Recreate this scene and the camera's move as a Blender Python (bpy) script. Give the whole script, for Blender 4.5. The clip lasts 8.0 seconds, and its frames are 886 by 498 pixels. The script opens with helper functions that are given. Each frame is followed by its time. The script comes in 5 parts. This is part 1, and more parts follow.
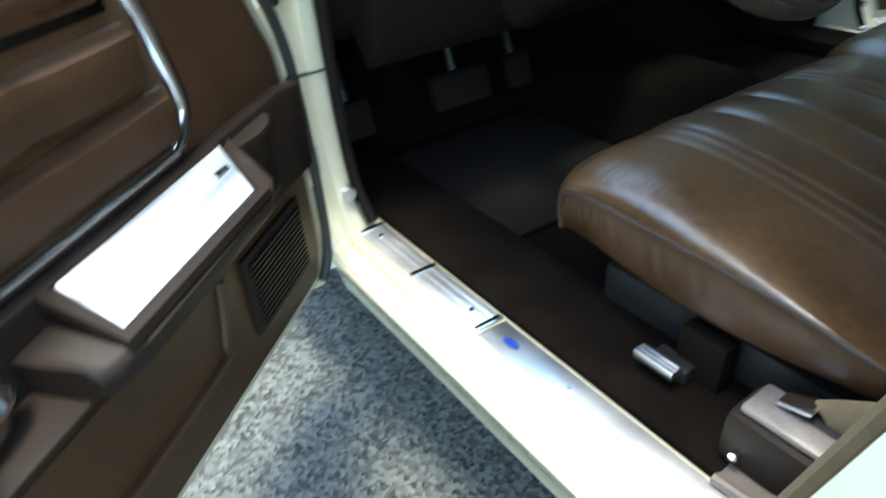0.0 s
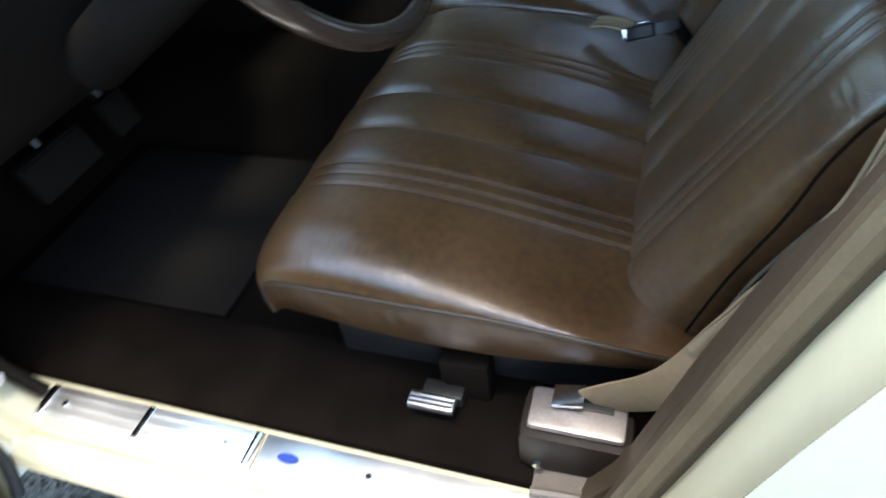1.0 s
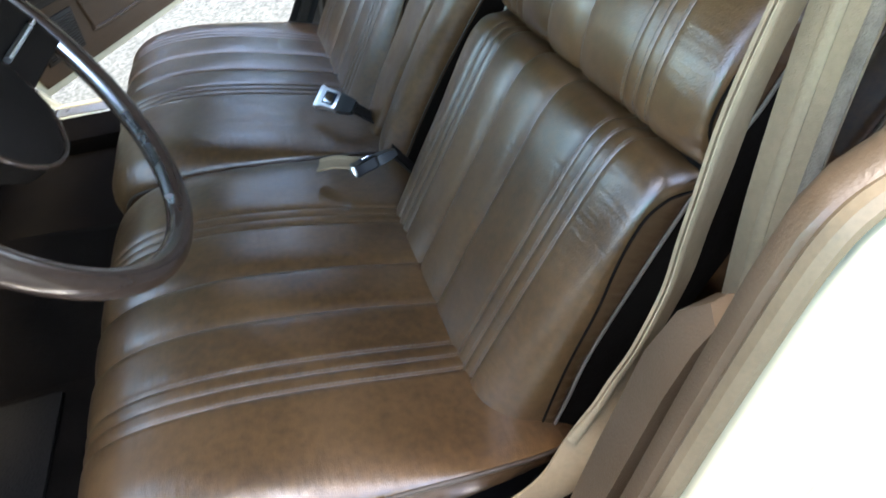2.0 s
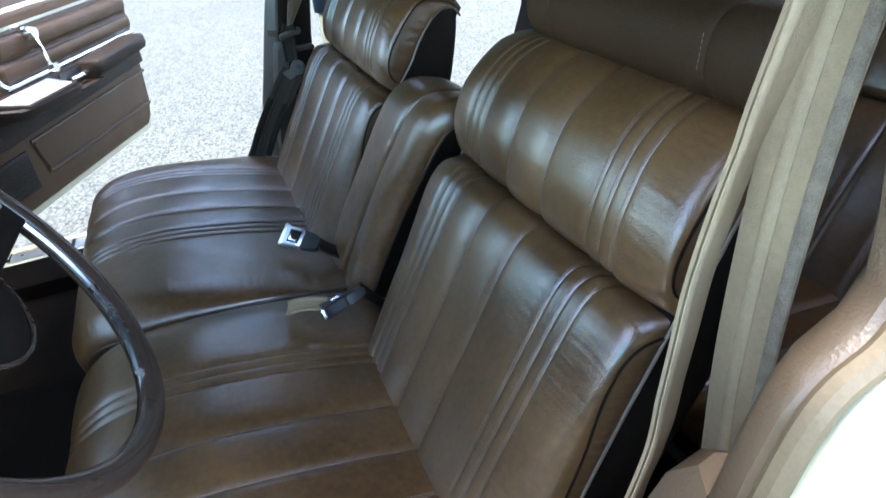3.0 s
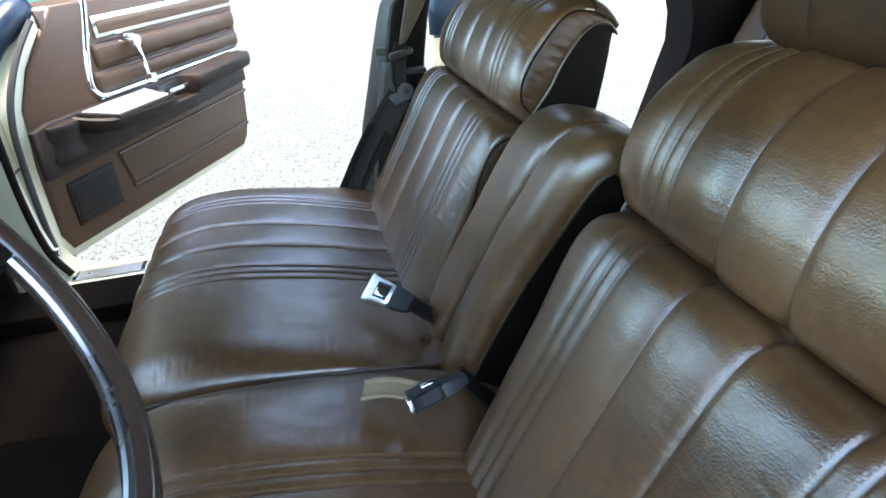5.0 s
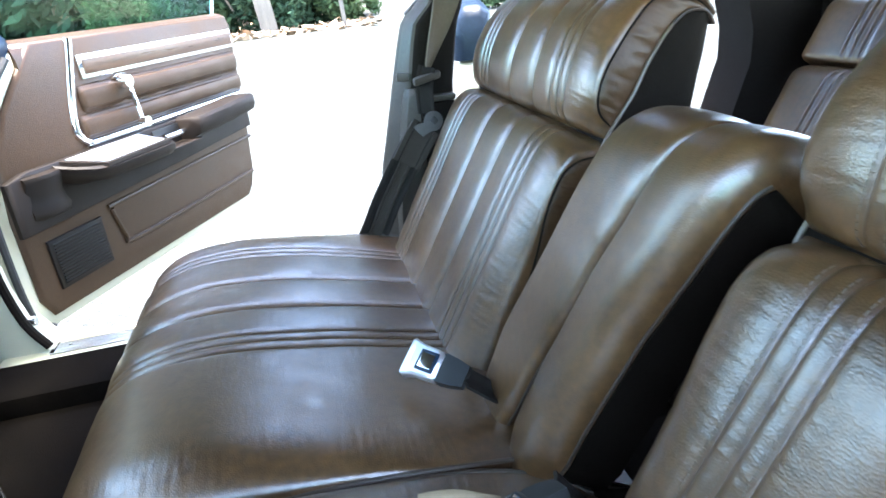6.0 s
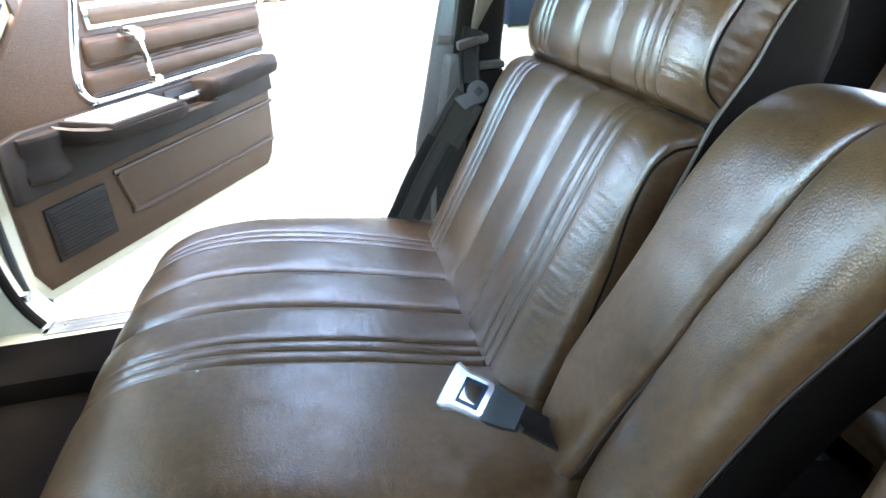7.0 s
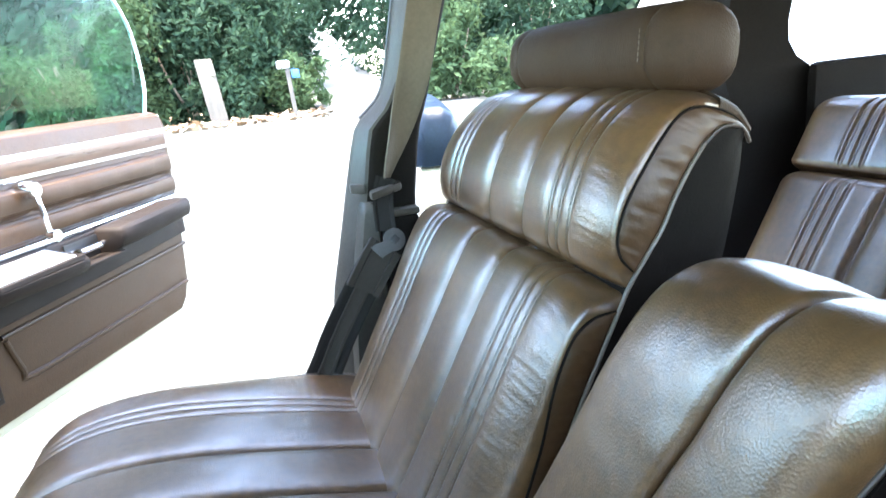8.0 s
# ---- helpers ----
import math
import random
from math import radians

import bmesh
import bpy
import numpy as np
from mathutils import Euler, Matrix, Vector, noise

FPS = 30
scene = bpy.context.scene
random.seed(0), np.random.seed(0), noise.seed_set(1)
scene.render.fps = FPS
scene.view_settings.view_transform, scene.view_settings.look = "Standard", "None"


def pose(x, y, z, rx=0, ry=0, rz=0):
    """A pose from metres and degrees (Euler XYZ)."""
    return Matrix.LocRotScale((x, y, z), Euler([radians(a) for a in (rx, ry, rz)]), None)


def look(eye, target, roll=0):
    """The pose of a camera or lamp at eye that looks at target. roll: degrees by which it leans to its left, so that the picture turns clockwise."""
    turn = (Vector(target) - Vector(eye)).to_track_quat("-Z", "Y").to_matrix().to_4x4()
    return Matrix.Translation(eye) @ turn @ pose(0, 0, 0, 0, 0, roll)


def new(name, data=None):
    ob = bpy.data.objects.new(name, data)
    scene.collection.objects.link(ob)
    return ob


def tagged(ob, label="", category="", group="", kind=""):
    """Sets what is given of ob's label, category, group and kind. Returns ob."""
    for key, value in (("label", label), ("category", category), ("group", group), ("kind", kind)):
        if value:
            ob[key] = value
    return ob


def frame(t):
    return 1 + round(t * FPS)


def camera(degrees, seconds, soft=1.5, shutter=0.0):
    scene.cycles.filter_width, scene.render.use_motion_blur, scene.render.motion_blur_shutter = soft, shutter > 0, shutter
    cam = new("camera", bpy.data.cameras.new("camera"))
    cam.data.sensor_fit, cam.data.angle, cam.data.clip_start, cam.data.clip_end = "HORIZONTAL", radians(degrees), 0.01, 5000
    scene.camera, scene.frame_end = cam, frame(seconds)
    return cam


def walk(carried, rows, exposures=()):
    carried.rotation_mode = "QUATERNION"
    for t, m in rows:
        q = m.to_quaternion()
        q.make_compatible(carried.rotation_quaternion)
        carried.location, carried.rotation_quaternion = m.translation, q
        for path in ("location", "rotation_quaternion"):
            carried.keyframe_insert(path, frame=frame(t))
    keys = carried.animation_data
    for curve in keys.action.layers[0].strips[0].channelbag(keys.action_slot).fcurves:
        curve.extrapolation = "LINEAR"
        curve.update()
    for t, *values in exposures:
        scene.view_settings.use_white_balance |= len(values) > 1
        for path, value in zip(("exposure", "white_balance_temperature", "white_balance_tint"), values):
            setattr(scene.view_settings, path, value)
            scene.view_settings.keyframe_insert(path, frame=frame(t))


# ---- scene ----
cam = camera(69.5, 8.0, shutter=0.3)
PATH = [
    (0, (0.166, -0.369, 0.931), (-1.23, 0.525, -0.188), -4.4),
    (0.2, (0.127, -0.363, 0.972), (-1.134, 0.702, -0.158), -5.2),
    (0.4, (0.094, -0.345, 0.97), (-0.987, 0.811, -0.252), -4.9),
    (0.5, (0.069, -0.349, 0.991), (-0.879, 0.858, -0.292), -4.1),
    (1, (0.051, -0.247, 1.031), (-0.523, 1.077, -0.353), -9.5),
    (1.5, (-0.056, -0.22, 1.068), (0.016, 1.247, -0.289), -4.2),
    (2, (-0.085, -0.196, 1.113), (0.291, 1.295, -0.166), -5.1),
    (2.2, (-0.09, -0.182, 1.128), (0.376, 1.317, -0.112), -4.8),
    (3.3, (-0.083, -0.159, 1.172), (0.522, 1.489, 0.214), -5.7),
    (3.5, (-0.098, -0.148, 1.171), (0.535, 1.516, 0.258), -5.2),
    (4, (-0.073, -0.076, 1.15), (0.385, 1.626, 0.204), -4.9),
    (4.2, (-0.062, -0.048, 1.13), (0.255, 1.664, 0.145), -4.3),
    (5.3, (-0.071, 0.14, 1.043), (0.325, 1.908, 0.196), -4.4),
    (5.5, (-0.08, 0.182, 1.014), (0.371, 1.958, 0.213), -5.6),
    (6, (-0.085, 0.288, 0.986), (0.273, 2.099, 0.215), -6.3),
    (6.2, (-0.098, 0.317, 0.988), (0.223, 2.125, 0.195), -5.2),
    (6.5, (-0.089, 0.378, 0.968), (0.144, 2.183, 0.137), -5.1),
    (7, (-0.086, 0.441, 0.959), (0.2, 2.231, 0.113), -4.6),
    (7.5, (-0.063, 0.482, 0.977), (0.441, 2.292, 0.291), -3.7),
    (8, (-0.052, 0.494, 1.001), (0.495, 2.341, 0.461), -5.7),
]
# stops, kelvin and tint, as the camera brightens its picture on the way in
EXPOSURES = [(0, 3.2, 6700, 1), (1.0, 3.21, 7050, 8), (1.5, 3.81, 6900, 11), (2.0, 4.11, 7300, 12), (3.5, 3.91, 6350, 7), (4.2, 3.89, 6300, 6), (5.3, 4.53, 7350, 12), (6.0, 4.95, 6800, 11), (6.5, 4.99, 7300, 12), (8.0, 5.2, 7000, 12)]
walk(cam, [(t, look(eye, target, roll)) for t, eye, target, roll in PATH], EXPOSURES)

# ---- light ----
SUN_EL, SUN_AZ = 85.7, 263.0          # degrees; the azimuth is that of the way to the sun, from +x to +y
world = bpy.data.worlds.new("daylight")
scene.world = world
world.use_nodes = True
wn = world.node_tree
sky = wn.nodes.new("ShaderNodeTexSky")
sky.sky_type = "NISHITA"
sky.sun_disc = False
sky.sun_elevation = radians(SUN_EL)
sky.sun_rotation = radians(90 - SUN_AZ)
wn.links.new(sky.outputs[0], wn.nodes["Background"].inputs[0])
wn.nodes["Background"].inputs[1].default_value = 0.15
sun = new("sun", bpy.data.lights.new("sun", "SUN"))
sun.data.energy, sun.data.angle, sun.data.color = 1.05, radians(16), (1.0, 0.96, 0.90)
sun_way = Vector((math.cos(radians(SUN_EL)) * math.cos(radians(SUN_AZ)), math.cos(radians(SUN_EL)) * math.sin(radians(SUN_AZ)), math.sin(radians(SUN_EL))))
sun.matrix_world = look(sun_way * 30, (0, 0, 0))


# ---- materials ----
def material(name, color, rough=0.5, metal=0.0, vary=0.15, scale=8.0, bump=0.0, bump_scale=300.0, bump_kind="noise", spec=0.5, coat=0.0, second=None, stretch=(1, 1, 1), rough_vary=0.1, coat_rough=0.08, wrinkles=0.0):
    """A surface with variation at two scales and fine relief."""
    m = bpy.data.materials.new(name)
    m.use_nodes = True
    t = m.node_tree
    b = t.nodes["Principled BSDF"]
    b.inputs["Metallic"].default_value = metal
    b.inputs["Specular IOR Level"].default_value = spec
    b.inputs["Coat Weight"].default_value = coat
    b.inputs["Coat Roughness"].default_value = coat_rough
    b.inputs["Coat IOR"].default_value = 1.6
    co = t.nodes.new("ShaderNodeTexCoord")
    mp = t.nodes.new("ShaderNodeMapping")
    mp.inputs["Scale"].default_value = stretch
    t.links.new(co.outputs["Object"], mp.inputs[0])
    big = t.nodes.new("ShaderNodeTexNoise")
    big.inputs["Scale"].default_value, big.inputs["Detail"].default_value = scale, 5
    t.links.new(mp.outputs[0], big.inputs[0])
    fine = t.nodes.new("ShaderNodeTexNoise")
    fine.inputs["Scale"].default_value, fine.inputs["Detail"].default_value = scale * 14, 3
    t.links.new(mp.outputs[0], fine.inputs[0])
    add = t.nodes.new("ShaderNodeMath")
    add.operation = "MULTIPLY_ADD"
    add.inputs[1].default_value, add.inputs[2].default_value = 0.35, 0.0
    t.links.new(fine.outputs[0], add.inputs[0])
    tot = t.nodes.new("ShaderNodeMath")
    tot.operation = "MULTIPLY_ADD"
    tot.inputs[1].default_value = 0.65
    t.links.new(big.outputs[0], tot.inputs[0])
    t.links.new(add.outputs[0], tot.inputs[2])
    ramp = t.nodes.new("ShaderNodeValToRGB")
    lo = second if second else tuple(c * (1 - vary) for c in color)
    hi = tuple(min(1, c * (1 + vary)) for c in color)
    ramp.color_ramp.elements[0].position, ramp.color_ramp.elements[1].position = 0.36, 0.64
    ramp.color_ramp.elements[0].color, ramp.color_ramp.elements[1].color = (*lo, 1), (*hi, 1)
    t.links.new(tot.outputs[0], ramp.inputs[0])
    t.links.new(ramp.outputs[0], b.inputs["Base Color"])
    rg = t.nodes.new("ShaderNodeMapRange")
    rg.inputs[1].default_value, rg.inputs[2].default_value = 0.3, 0.7
    rg.inputs[3].default_value, rg.inputs[4].default_value = max(0.02, rough - rough_vary), min(1, rough + rough_vary)
    t.links.new(big.outputs[0], rg.inputs[0])
    t.links.new(rg.outputs[0], b.inputs["Roughness"])
    if bump:
        bp = t.nodes.new("ShaderNodeBump")
        bp.inputs["Strength"].default_value, bp.inputs["Distance"].default_value = bump, 0.002
        if bump_kind == "voronoi":
            tex = t.nodes.new("ShaderNodeTexVoronoi")
            tex.inputs["Scale"].default_value = bump_scale
        else:
            tex = t.nodes.new("ShaderNodeTexNoise")
            tex.inputs["Scale"].default_value, tex.inputs["Detail"].default_value = bump_scale, 3
        t.links.new(mp.outputs[0], tex.inputs[0])
        t.links.new(tex.outputs[0], bp.inputs["Height"])
        if wrinkles:
            wr = t.nodes.new("ShaderNodeTexNoise")
            wr.inputs["Scale"].default_value, wr.inputs["Detail"].default_value, wr.inputs["Distortion"].default_value = 120, 3, 2.2
            t.links.new(mp.outputs[0], wr.inputs[0])
            b2 = t.nodes.new("ShaderNodeBump")
            b2.inputs["Strength"].default_value, b2.inputs["Distance"].default_value = wrinkles, 0.003
            t.links.new(wr.outputs[0], b2.inputs["Height"])
            t.links.new(b2.outputs[0], bp.inputs["Normal"])
            if coat:
                worn = t.nodes.new("ShaderNodeTexNoise")
                worn.inputs["Scale"].default_value, worn.inputs["Detail"].default_value = 38, 6
                t.links.new(mp.outputs[0], worn.inputs[0])
                cw = t.nodes.new("ShaderNodeMapRange")
                cw.inputs[1].default_value, cw.inputs[2].default_value = 0.36, 0.62
                cw.inputs[3].default_value, cw.inputs[4].default_value = coat * 0.62, min(1.0, coat * 1.18)
                t.links.new(worn.outputs[0], cw.inputs[0])
                t.links.new(cw.outputs[0], b.inputs["Coat Weight"])
        t.links.new(bp.outputs[0], b.inputs["Normal"])
        t.links.new(bp.outputs[0], b.inputs["Coat Normal"])
    return m


LEATHER = material("seat_leather", (0.088, 0.0435, 0.0158), 0.38, 0, 0.25, 7, 0.10, 560, "voronoi", 0.4, coat=0.85, second=(0.047, 0.0232, 0.0089), coat_rough=0.25, wrinkles=0.018)
HEADVINYL = material("head_restraint_vinyl", (0.0306, 0.01657, 0.008287), 0.6, 0, 0.2, 8, 0.25, 620, "voronoi", 0.14, wrinkles=0.08)
GUSSET = material("seat_side_leather", (0.046, 0.0215, 0.0080), 0.42, 0, 0.22, 9, 0.25, 120, "noise", 0.3)
THREAD = material("stitch_thread", (0.0975, 0.07125, 0.04875), 0.7)
PIPING = material("seat_piping", (0.1125, 0.08625, 0.0615), 0.4)
DARKPIPING = material("cushion_piping", (0.03375, 0.0225, 0.015), 0.45)
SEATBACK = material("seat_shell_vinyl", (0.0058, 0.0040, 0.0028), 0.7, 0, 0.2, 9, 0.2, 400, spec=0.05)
VINYL = material("door_vinyl", (0.050, 0.0255, 0.0115), 0.45, 0, 0.16, 9, 0.2, 380, "voronoi", 0.3)
PLASTIC = material("brown_plastic", (0.0125, 0.0080, 0.0054), 0.55, 0, 0.15, 12, 0.25, 500, spec=0.2)
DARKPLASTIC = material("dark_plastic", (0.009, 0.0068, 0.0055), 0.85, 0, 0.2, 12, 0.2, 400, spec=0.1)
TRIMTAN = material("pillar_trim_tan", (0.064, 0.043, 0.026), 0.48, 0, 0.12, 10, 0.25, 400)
# the far pillar's brown trim, darkened to carry the cabin's shade
TRIMSHADED = material("pillar_trim_shaded", (0.0068, 0.0047, 0.0031), 0.6, 0, 0.2, 10, 0.25, 400, spec=0.05)
TRIMGREY = material("trim_grey_brown", (0.0867, 0.0714, 0.05865), 0.5, 0, 0.12, 10, 0.25, 400)
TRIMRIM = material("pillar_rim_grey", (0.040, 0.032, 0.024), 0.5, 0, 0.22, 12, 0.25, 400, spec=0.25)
SEAL = material("rubber_seal_tan", (0.090, 0.066, 0.038), 0.6, 0, 0.2, 20, 0.2, 200)
RUBBER = material("black_rubber", (0.018, 0.018, 0.018), 0.6, 0, 0.2, 20)
CREAM = material("cream_paint", (0.54, 0.515, 0.375), 0.22, 0, 0.03, 3, 0.05, 60, "noise", 0.5, coat=0.6, rough_vary=0.05)
SEAMCREAM = material("cream_sealant", (0.42, 0.39, 0.26), 0.5)
CHROME = material("chrome", (0.84, 0.86, 0.88), 0.13, 1.0, 0.03, 20, rough_vary=0.04)
ALU = material("brushed_aluminium", (0.88, 0.89, 0.91), 0.38, 1.0, 0.06, 6, 0.15, 90, "noise", stretch=(1, 1, 30))
SATIN = material("satin_metal", (0.62, 0.64, 0.66), 0.32, 1.0, 0.08, 12)
GREYMETAL = material("dull_grey_metal", (0.085, 0.080, 0.077), 0.5, 0.6, 0.15, 20)
PINKMETAL = material("worn_pink_metal", (0.33, 0.29, 0.27), 0.42, 0.7, 0.18, 18, 0.1, 200)
WOOD = material("woodgrain_strip", (0.0765, 0.0357, 0.01632), 0.35, 0, 0.3, 5, 0.1, 60, "noise", stretch=(1, 1, 14), second=(0.0435, 0.01875, 0.009))
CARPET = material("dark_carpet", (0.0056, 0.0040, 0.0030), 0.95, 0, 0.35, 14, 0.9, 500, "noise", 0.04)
MAT = material("floor_mat_vinyl", (0.0115, 0.0090, 0.0070), 0.9, 0, 0.2, 14, 0.4, 260, "voronoi", 0.12)
BELT = material("beige_webbing", (0.235, 0.168, 0.100), 0.75, 0, 0.12, 12, 0.5, 900, "noise", 0.2)
BELTPALE = material("pale_webbing", (0.27, 0.20, 0.122), 0.75, 0, 0.15, 12, 0.5, 900, "noise", 0.2)
BELTGREY = material("frayed_webbing", (0.17, 0.135, 0.100), 0.85, 0, 0.25, 60, 0.8, 700, "noise", 0.1)
BELTTAN = material("tan_webbing", (0.105, 0.084, 0.058), 0.7, 0, 0.15, 12, 0.5, 900, "noise", 0.2)
BELTBROWN = material("grey_brown_webbing", (0.026, 0.020, 0.0145), 0.7, 0, 0.15, 12, 0.5, 900, "noise", 0.2)
BELTDARK = material("dark_brown_webbing", (0.01122, 0.00816, 0.00612), 0.7, 0, 0.15, 12, 0.4, 900, "noise", 0.2)
BLACK = material("black_plastic", (0.012, 0.012, 0.012), 0.4, 0, 0.2, 10)
HEADLINER = material("headliner", (0.032, 0.025, 0.020), 0.9, 0, 0.1, 12, 0.3, 300)
WHEELRIM = material("wheel_rim_brown", (0.040, 0.026, 0.019), 0.16, 0, 0.15, 8, 0.0, spec=0.6, rough_vary=0.04)
NAVY = material("dark_blue_cover", (0.006, 0.016, 0.034), 0.4, 0, 0.3, 14, 0.4, 60, spec=0.3)
BADGE = material("blue_enamel", (0.01, 0.03, 0.22), 0.2)


def asphalt():
    m = material("asphalt", (0.047, 0.050, 0.044), 0.85, 0, 0.14, 0.6, 1.0, 110, "voronoi", 0.4)
    t = m.node_tree
    b = t.nodes["Principled BSDF"]
    ramp = b.inputs["Base Color"].links[0].from_node
    co = [n for n in t.nodes if n.type == "TEX_COORD"][0]
    v = t.nodes.new("ShaderNodeTexVoronoi")
    v.inputs["Scale"].default_value = 110
    t.links.new(co.outputs["Object"], v.inputs[0])
    hs = t.nodes.new("ShaderNodeSeparateColor")
    t.links.new(v.outputs["Color"], hs.inputs[0])
    mr = t.nodes.new("ShaderNodeMapRange")
    mr.inputs[3].default_value, mr.inputs[4].default_value = 0.25, 2.3
    t.links.new(hs.outputs[0], mr.inputs[0])
    mx = t.nodes.new("ShaderNodeVectorMath")
    mx.operation = "SCALE"
    t.links.new(ramp.outputs[0], mx.inputs[0])
    t.links.new(mr.outputs[0], mx.inputs[3])
    t.links.new(mx.outputs[0], b.inputs["Base Color"])
    return m


ASPHALT = asphalt()


def leaf_material(name, color):
    m = material(name, color, 0.75, 0, 0.25, 3, spec=0.12, second=tuple(c * 0.7 for c in color))
    t = m.node_tree
    b = t.nodes["Principled BSDF"]
    ramp = b.inputs["Base Color"].links[0].from_node
    g = t.nodes.new("ShaderNodeNewGeometry")
    t.links.new(g.outputs["Random Per Island"], ramp.inputs[0])
    ramp.color_ramp.elements[0].position, ramp.color_ramp.elements[1].position = 0.0, 1.0
    thin = t.nodes.new("ShaderNodeBsdfTranslucent")
    mix = t.nodes.new("ShaderNodeMixShader")
    mix.inputs[0].default_value = 0.45
    t.links.new(ramp.outputs[0], thin.inputs[0])
    t.links.new(b.outputs[0], mix.inputs[1])
    t.links.new(thin.outputs[0], mix.inputs[2])
    t.links.new(mix.outputs[0], t.nodes["Material Output"].inputs[0])
    return m


LEAF = leaf_material("green_leaves", (0.052, 0.088, 0.040))
LEAFDARK = leaf_material("dark_leaves", (0.027, 0.055, 0.031))
BARK = material("bark", (0.16, 0.12, 0.09), 0.9, 0, 0.4, 6, 0.8, 40)
WEATHERED = material("weathered_wood", (0.095, 0.08, 0.062), 0.85, 0, 0.3, 5, 0.5, 60, stretch=(1, 1, 0.2))
DIRT = material("dry_leaf_litter", (0.28, 0.20, 0.13), 0.95, 0, 0.4, 5, 0.8, 40)
WHITEPAINT = material("white_paint", (0.78, 0.78, 0.76), 0.5, 0, 0.05, 2)
ROOFGREY = material("grey_shingles", (0.25, 0.25, 0.26), 0.85, 0, 0.25, 3, 0.5, 20)
BLUEPAINT = material("blue_plastic", (0.02, 0.12, 0.55), 0.4)
TEAL = material("teal_cover", (0.10, 0.38, 0.46), 0.6, 0, 0.2, 3)


def glass(name, tint):
    m = bpy.data.materials.new(name)
    m.use_nodes = True
    t = m.node_tree
    out = t.nodes["Material Output"]
    tr = t.nodes.new("ShaderNodeBsdfTransparent")
    tr.inputs[0].default_value = (*tint, 1)
    gl = t.nodes.new("ShaderNodeBsdfGlossy")
    gl.inputs[1].default_value = 0.02
    lw = t.nodes.new("ShaderNodeLayerWeight")
    lw.inputs[0].default_value = 0.25
    fr = t.nodes.new("ShaderNodeMath")
    fr.operation = "POWER"
    fr.inputs[1].default_value = 3.0
    t.links.new(lw.outputs["Facing"], fr.inputs[0])
    mx = t.nodes.new("ShaderNodeMixShader")
    t.links.new(fr.outputs[0], mx.inputs[0])
    t.links.new(tr.outputs[0], mx.inputs[1])
    t.links.new(gl.outputs[0], mx.inputs[2])
    t.links.new(mx.outputs[0], out.inputs[0])
    return m


GLASS = glass("tinted_glass", (0.62, 0.86, 0.82))
SCREENGLASS = glass("windscreen_glass", (0.76, 0.82, 0.79))


# ---- builders ----
def part(name, bm, mat, parent=None, label="", smooth=True):
    """Links a bmesh as one mesh object under a thing or a part."""
    bmesh.ops.recalc_face_normals(bm, faces=bm.faces)
    me = bpy.data.meshes.new(name)
    bm.to_mesh(me)
    bm.free()
    me.materials.append(mat)
    if smooth:
        me.polygons.foreach_set("use_smooth", [True] * len(me.polygons))
        me.set_sharp_from_angle(angle=radians(42))
    ob = new(name, me)
    if parent:
        ob.parent = parent
        ob.matrix_parent_inverse = parent.matrix_world.inverted()
    if label:
        ob["label"] = label
    return ob


def thing(name, label, category, base=(0, 0, 0), group="", kind=""):
    ob = new(name)
    ob.empty_display_size = 0.05
    ob.location = base
    ob.matrix_world = Matrix.Translation(base)
    return tagged(ob, label, category, group, kind)


def same(x, y, z):
    return (x, y, z)


def box(x0, x1, y0, y1, z0, z1, bevel=0.0, warp=same, cuts=0, seg=2):
    bm = bmesh.new()
    bmesh.ops.create_cube(bm, size=1)
    for v in bm.verts:
        v.co = Vector(((x0 + x1) / 2 + v.co.x * (x1 - x0), (y0 + y1) / 2 + v.co.y * (y1 - y0), (z0 + z1) / 2 + v.co.z * (z1 - z0)))
    if cuts:
        bmesh.ops.subdivide_edges(bm, edges=bm.edges[:], cuts=cuts, use_grid_fill=True)
    if bevel:
        sharp = [e for e in bm.edges if len(e.link_faces) == 2 and e.calc_face_angle() > 0.5]
        bmesh.ops.bevel(bm, geom=sharp, offset=bevel, segments=seg, affect="EDGES", profile=0.6)
    for v in bm.verts:
        v.co = Vector(warp(*v.co))
    return bm


def tube(points, radius, warp=same, sides=8, closed=False, taper=None):
    """A round tube along points."""
    bm = bmesh.new()
    pts = [Vector(warp(*p)) for p in points]
    n = len(pts)
    rings = []
    side = None
    for i, p in enumerate(pts):
        if closed:
            d = pts[(i + 1) % n] - pts[i - 1]
        else:
            d = pts[min(i + 1, n - 1)] - pts[max(i - 1, 0)]
        d.normalize()
        if side is None:
            side = d.orthogonal().normalized()
        side = (side - d * side.dot(d)).normalized()
        up = d.cross(side)
        r = radius * (taper[i] if taper else 1)
        rings.append([bm.verts.new(p + (side * math.cos(a) + up * math.sin(a)) * r) for a in [2 * math.pi * k / sides for k in range(sides)]])
    for i in range(n if closed else n - 1):
        a, b = rings[i], rings[(i + 1) % n]
        for k in range(sides):
            bm.faces.new((a[k], a[(k + 1) % sides], b[(k + 1) % sides], b[k]))
    if not closed:
        bm.faces.new(rings[0])
        bm.faces.new(rings[-1])
    return bm


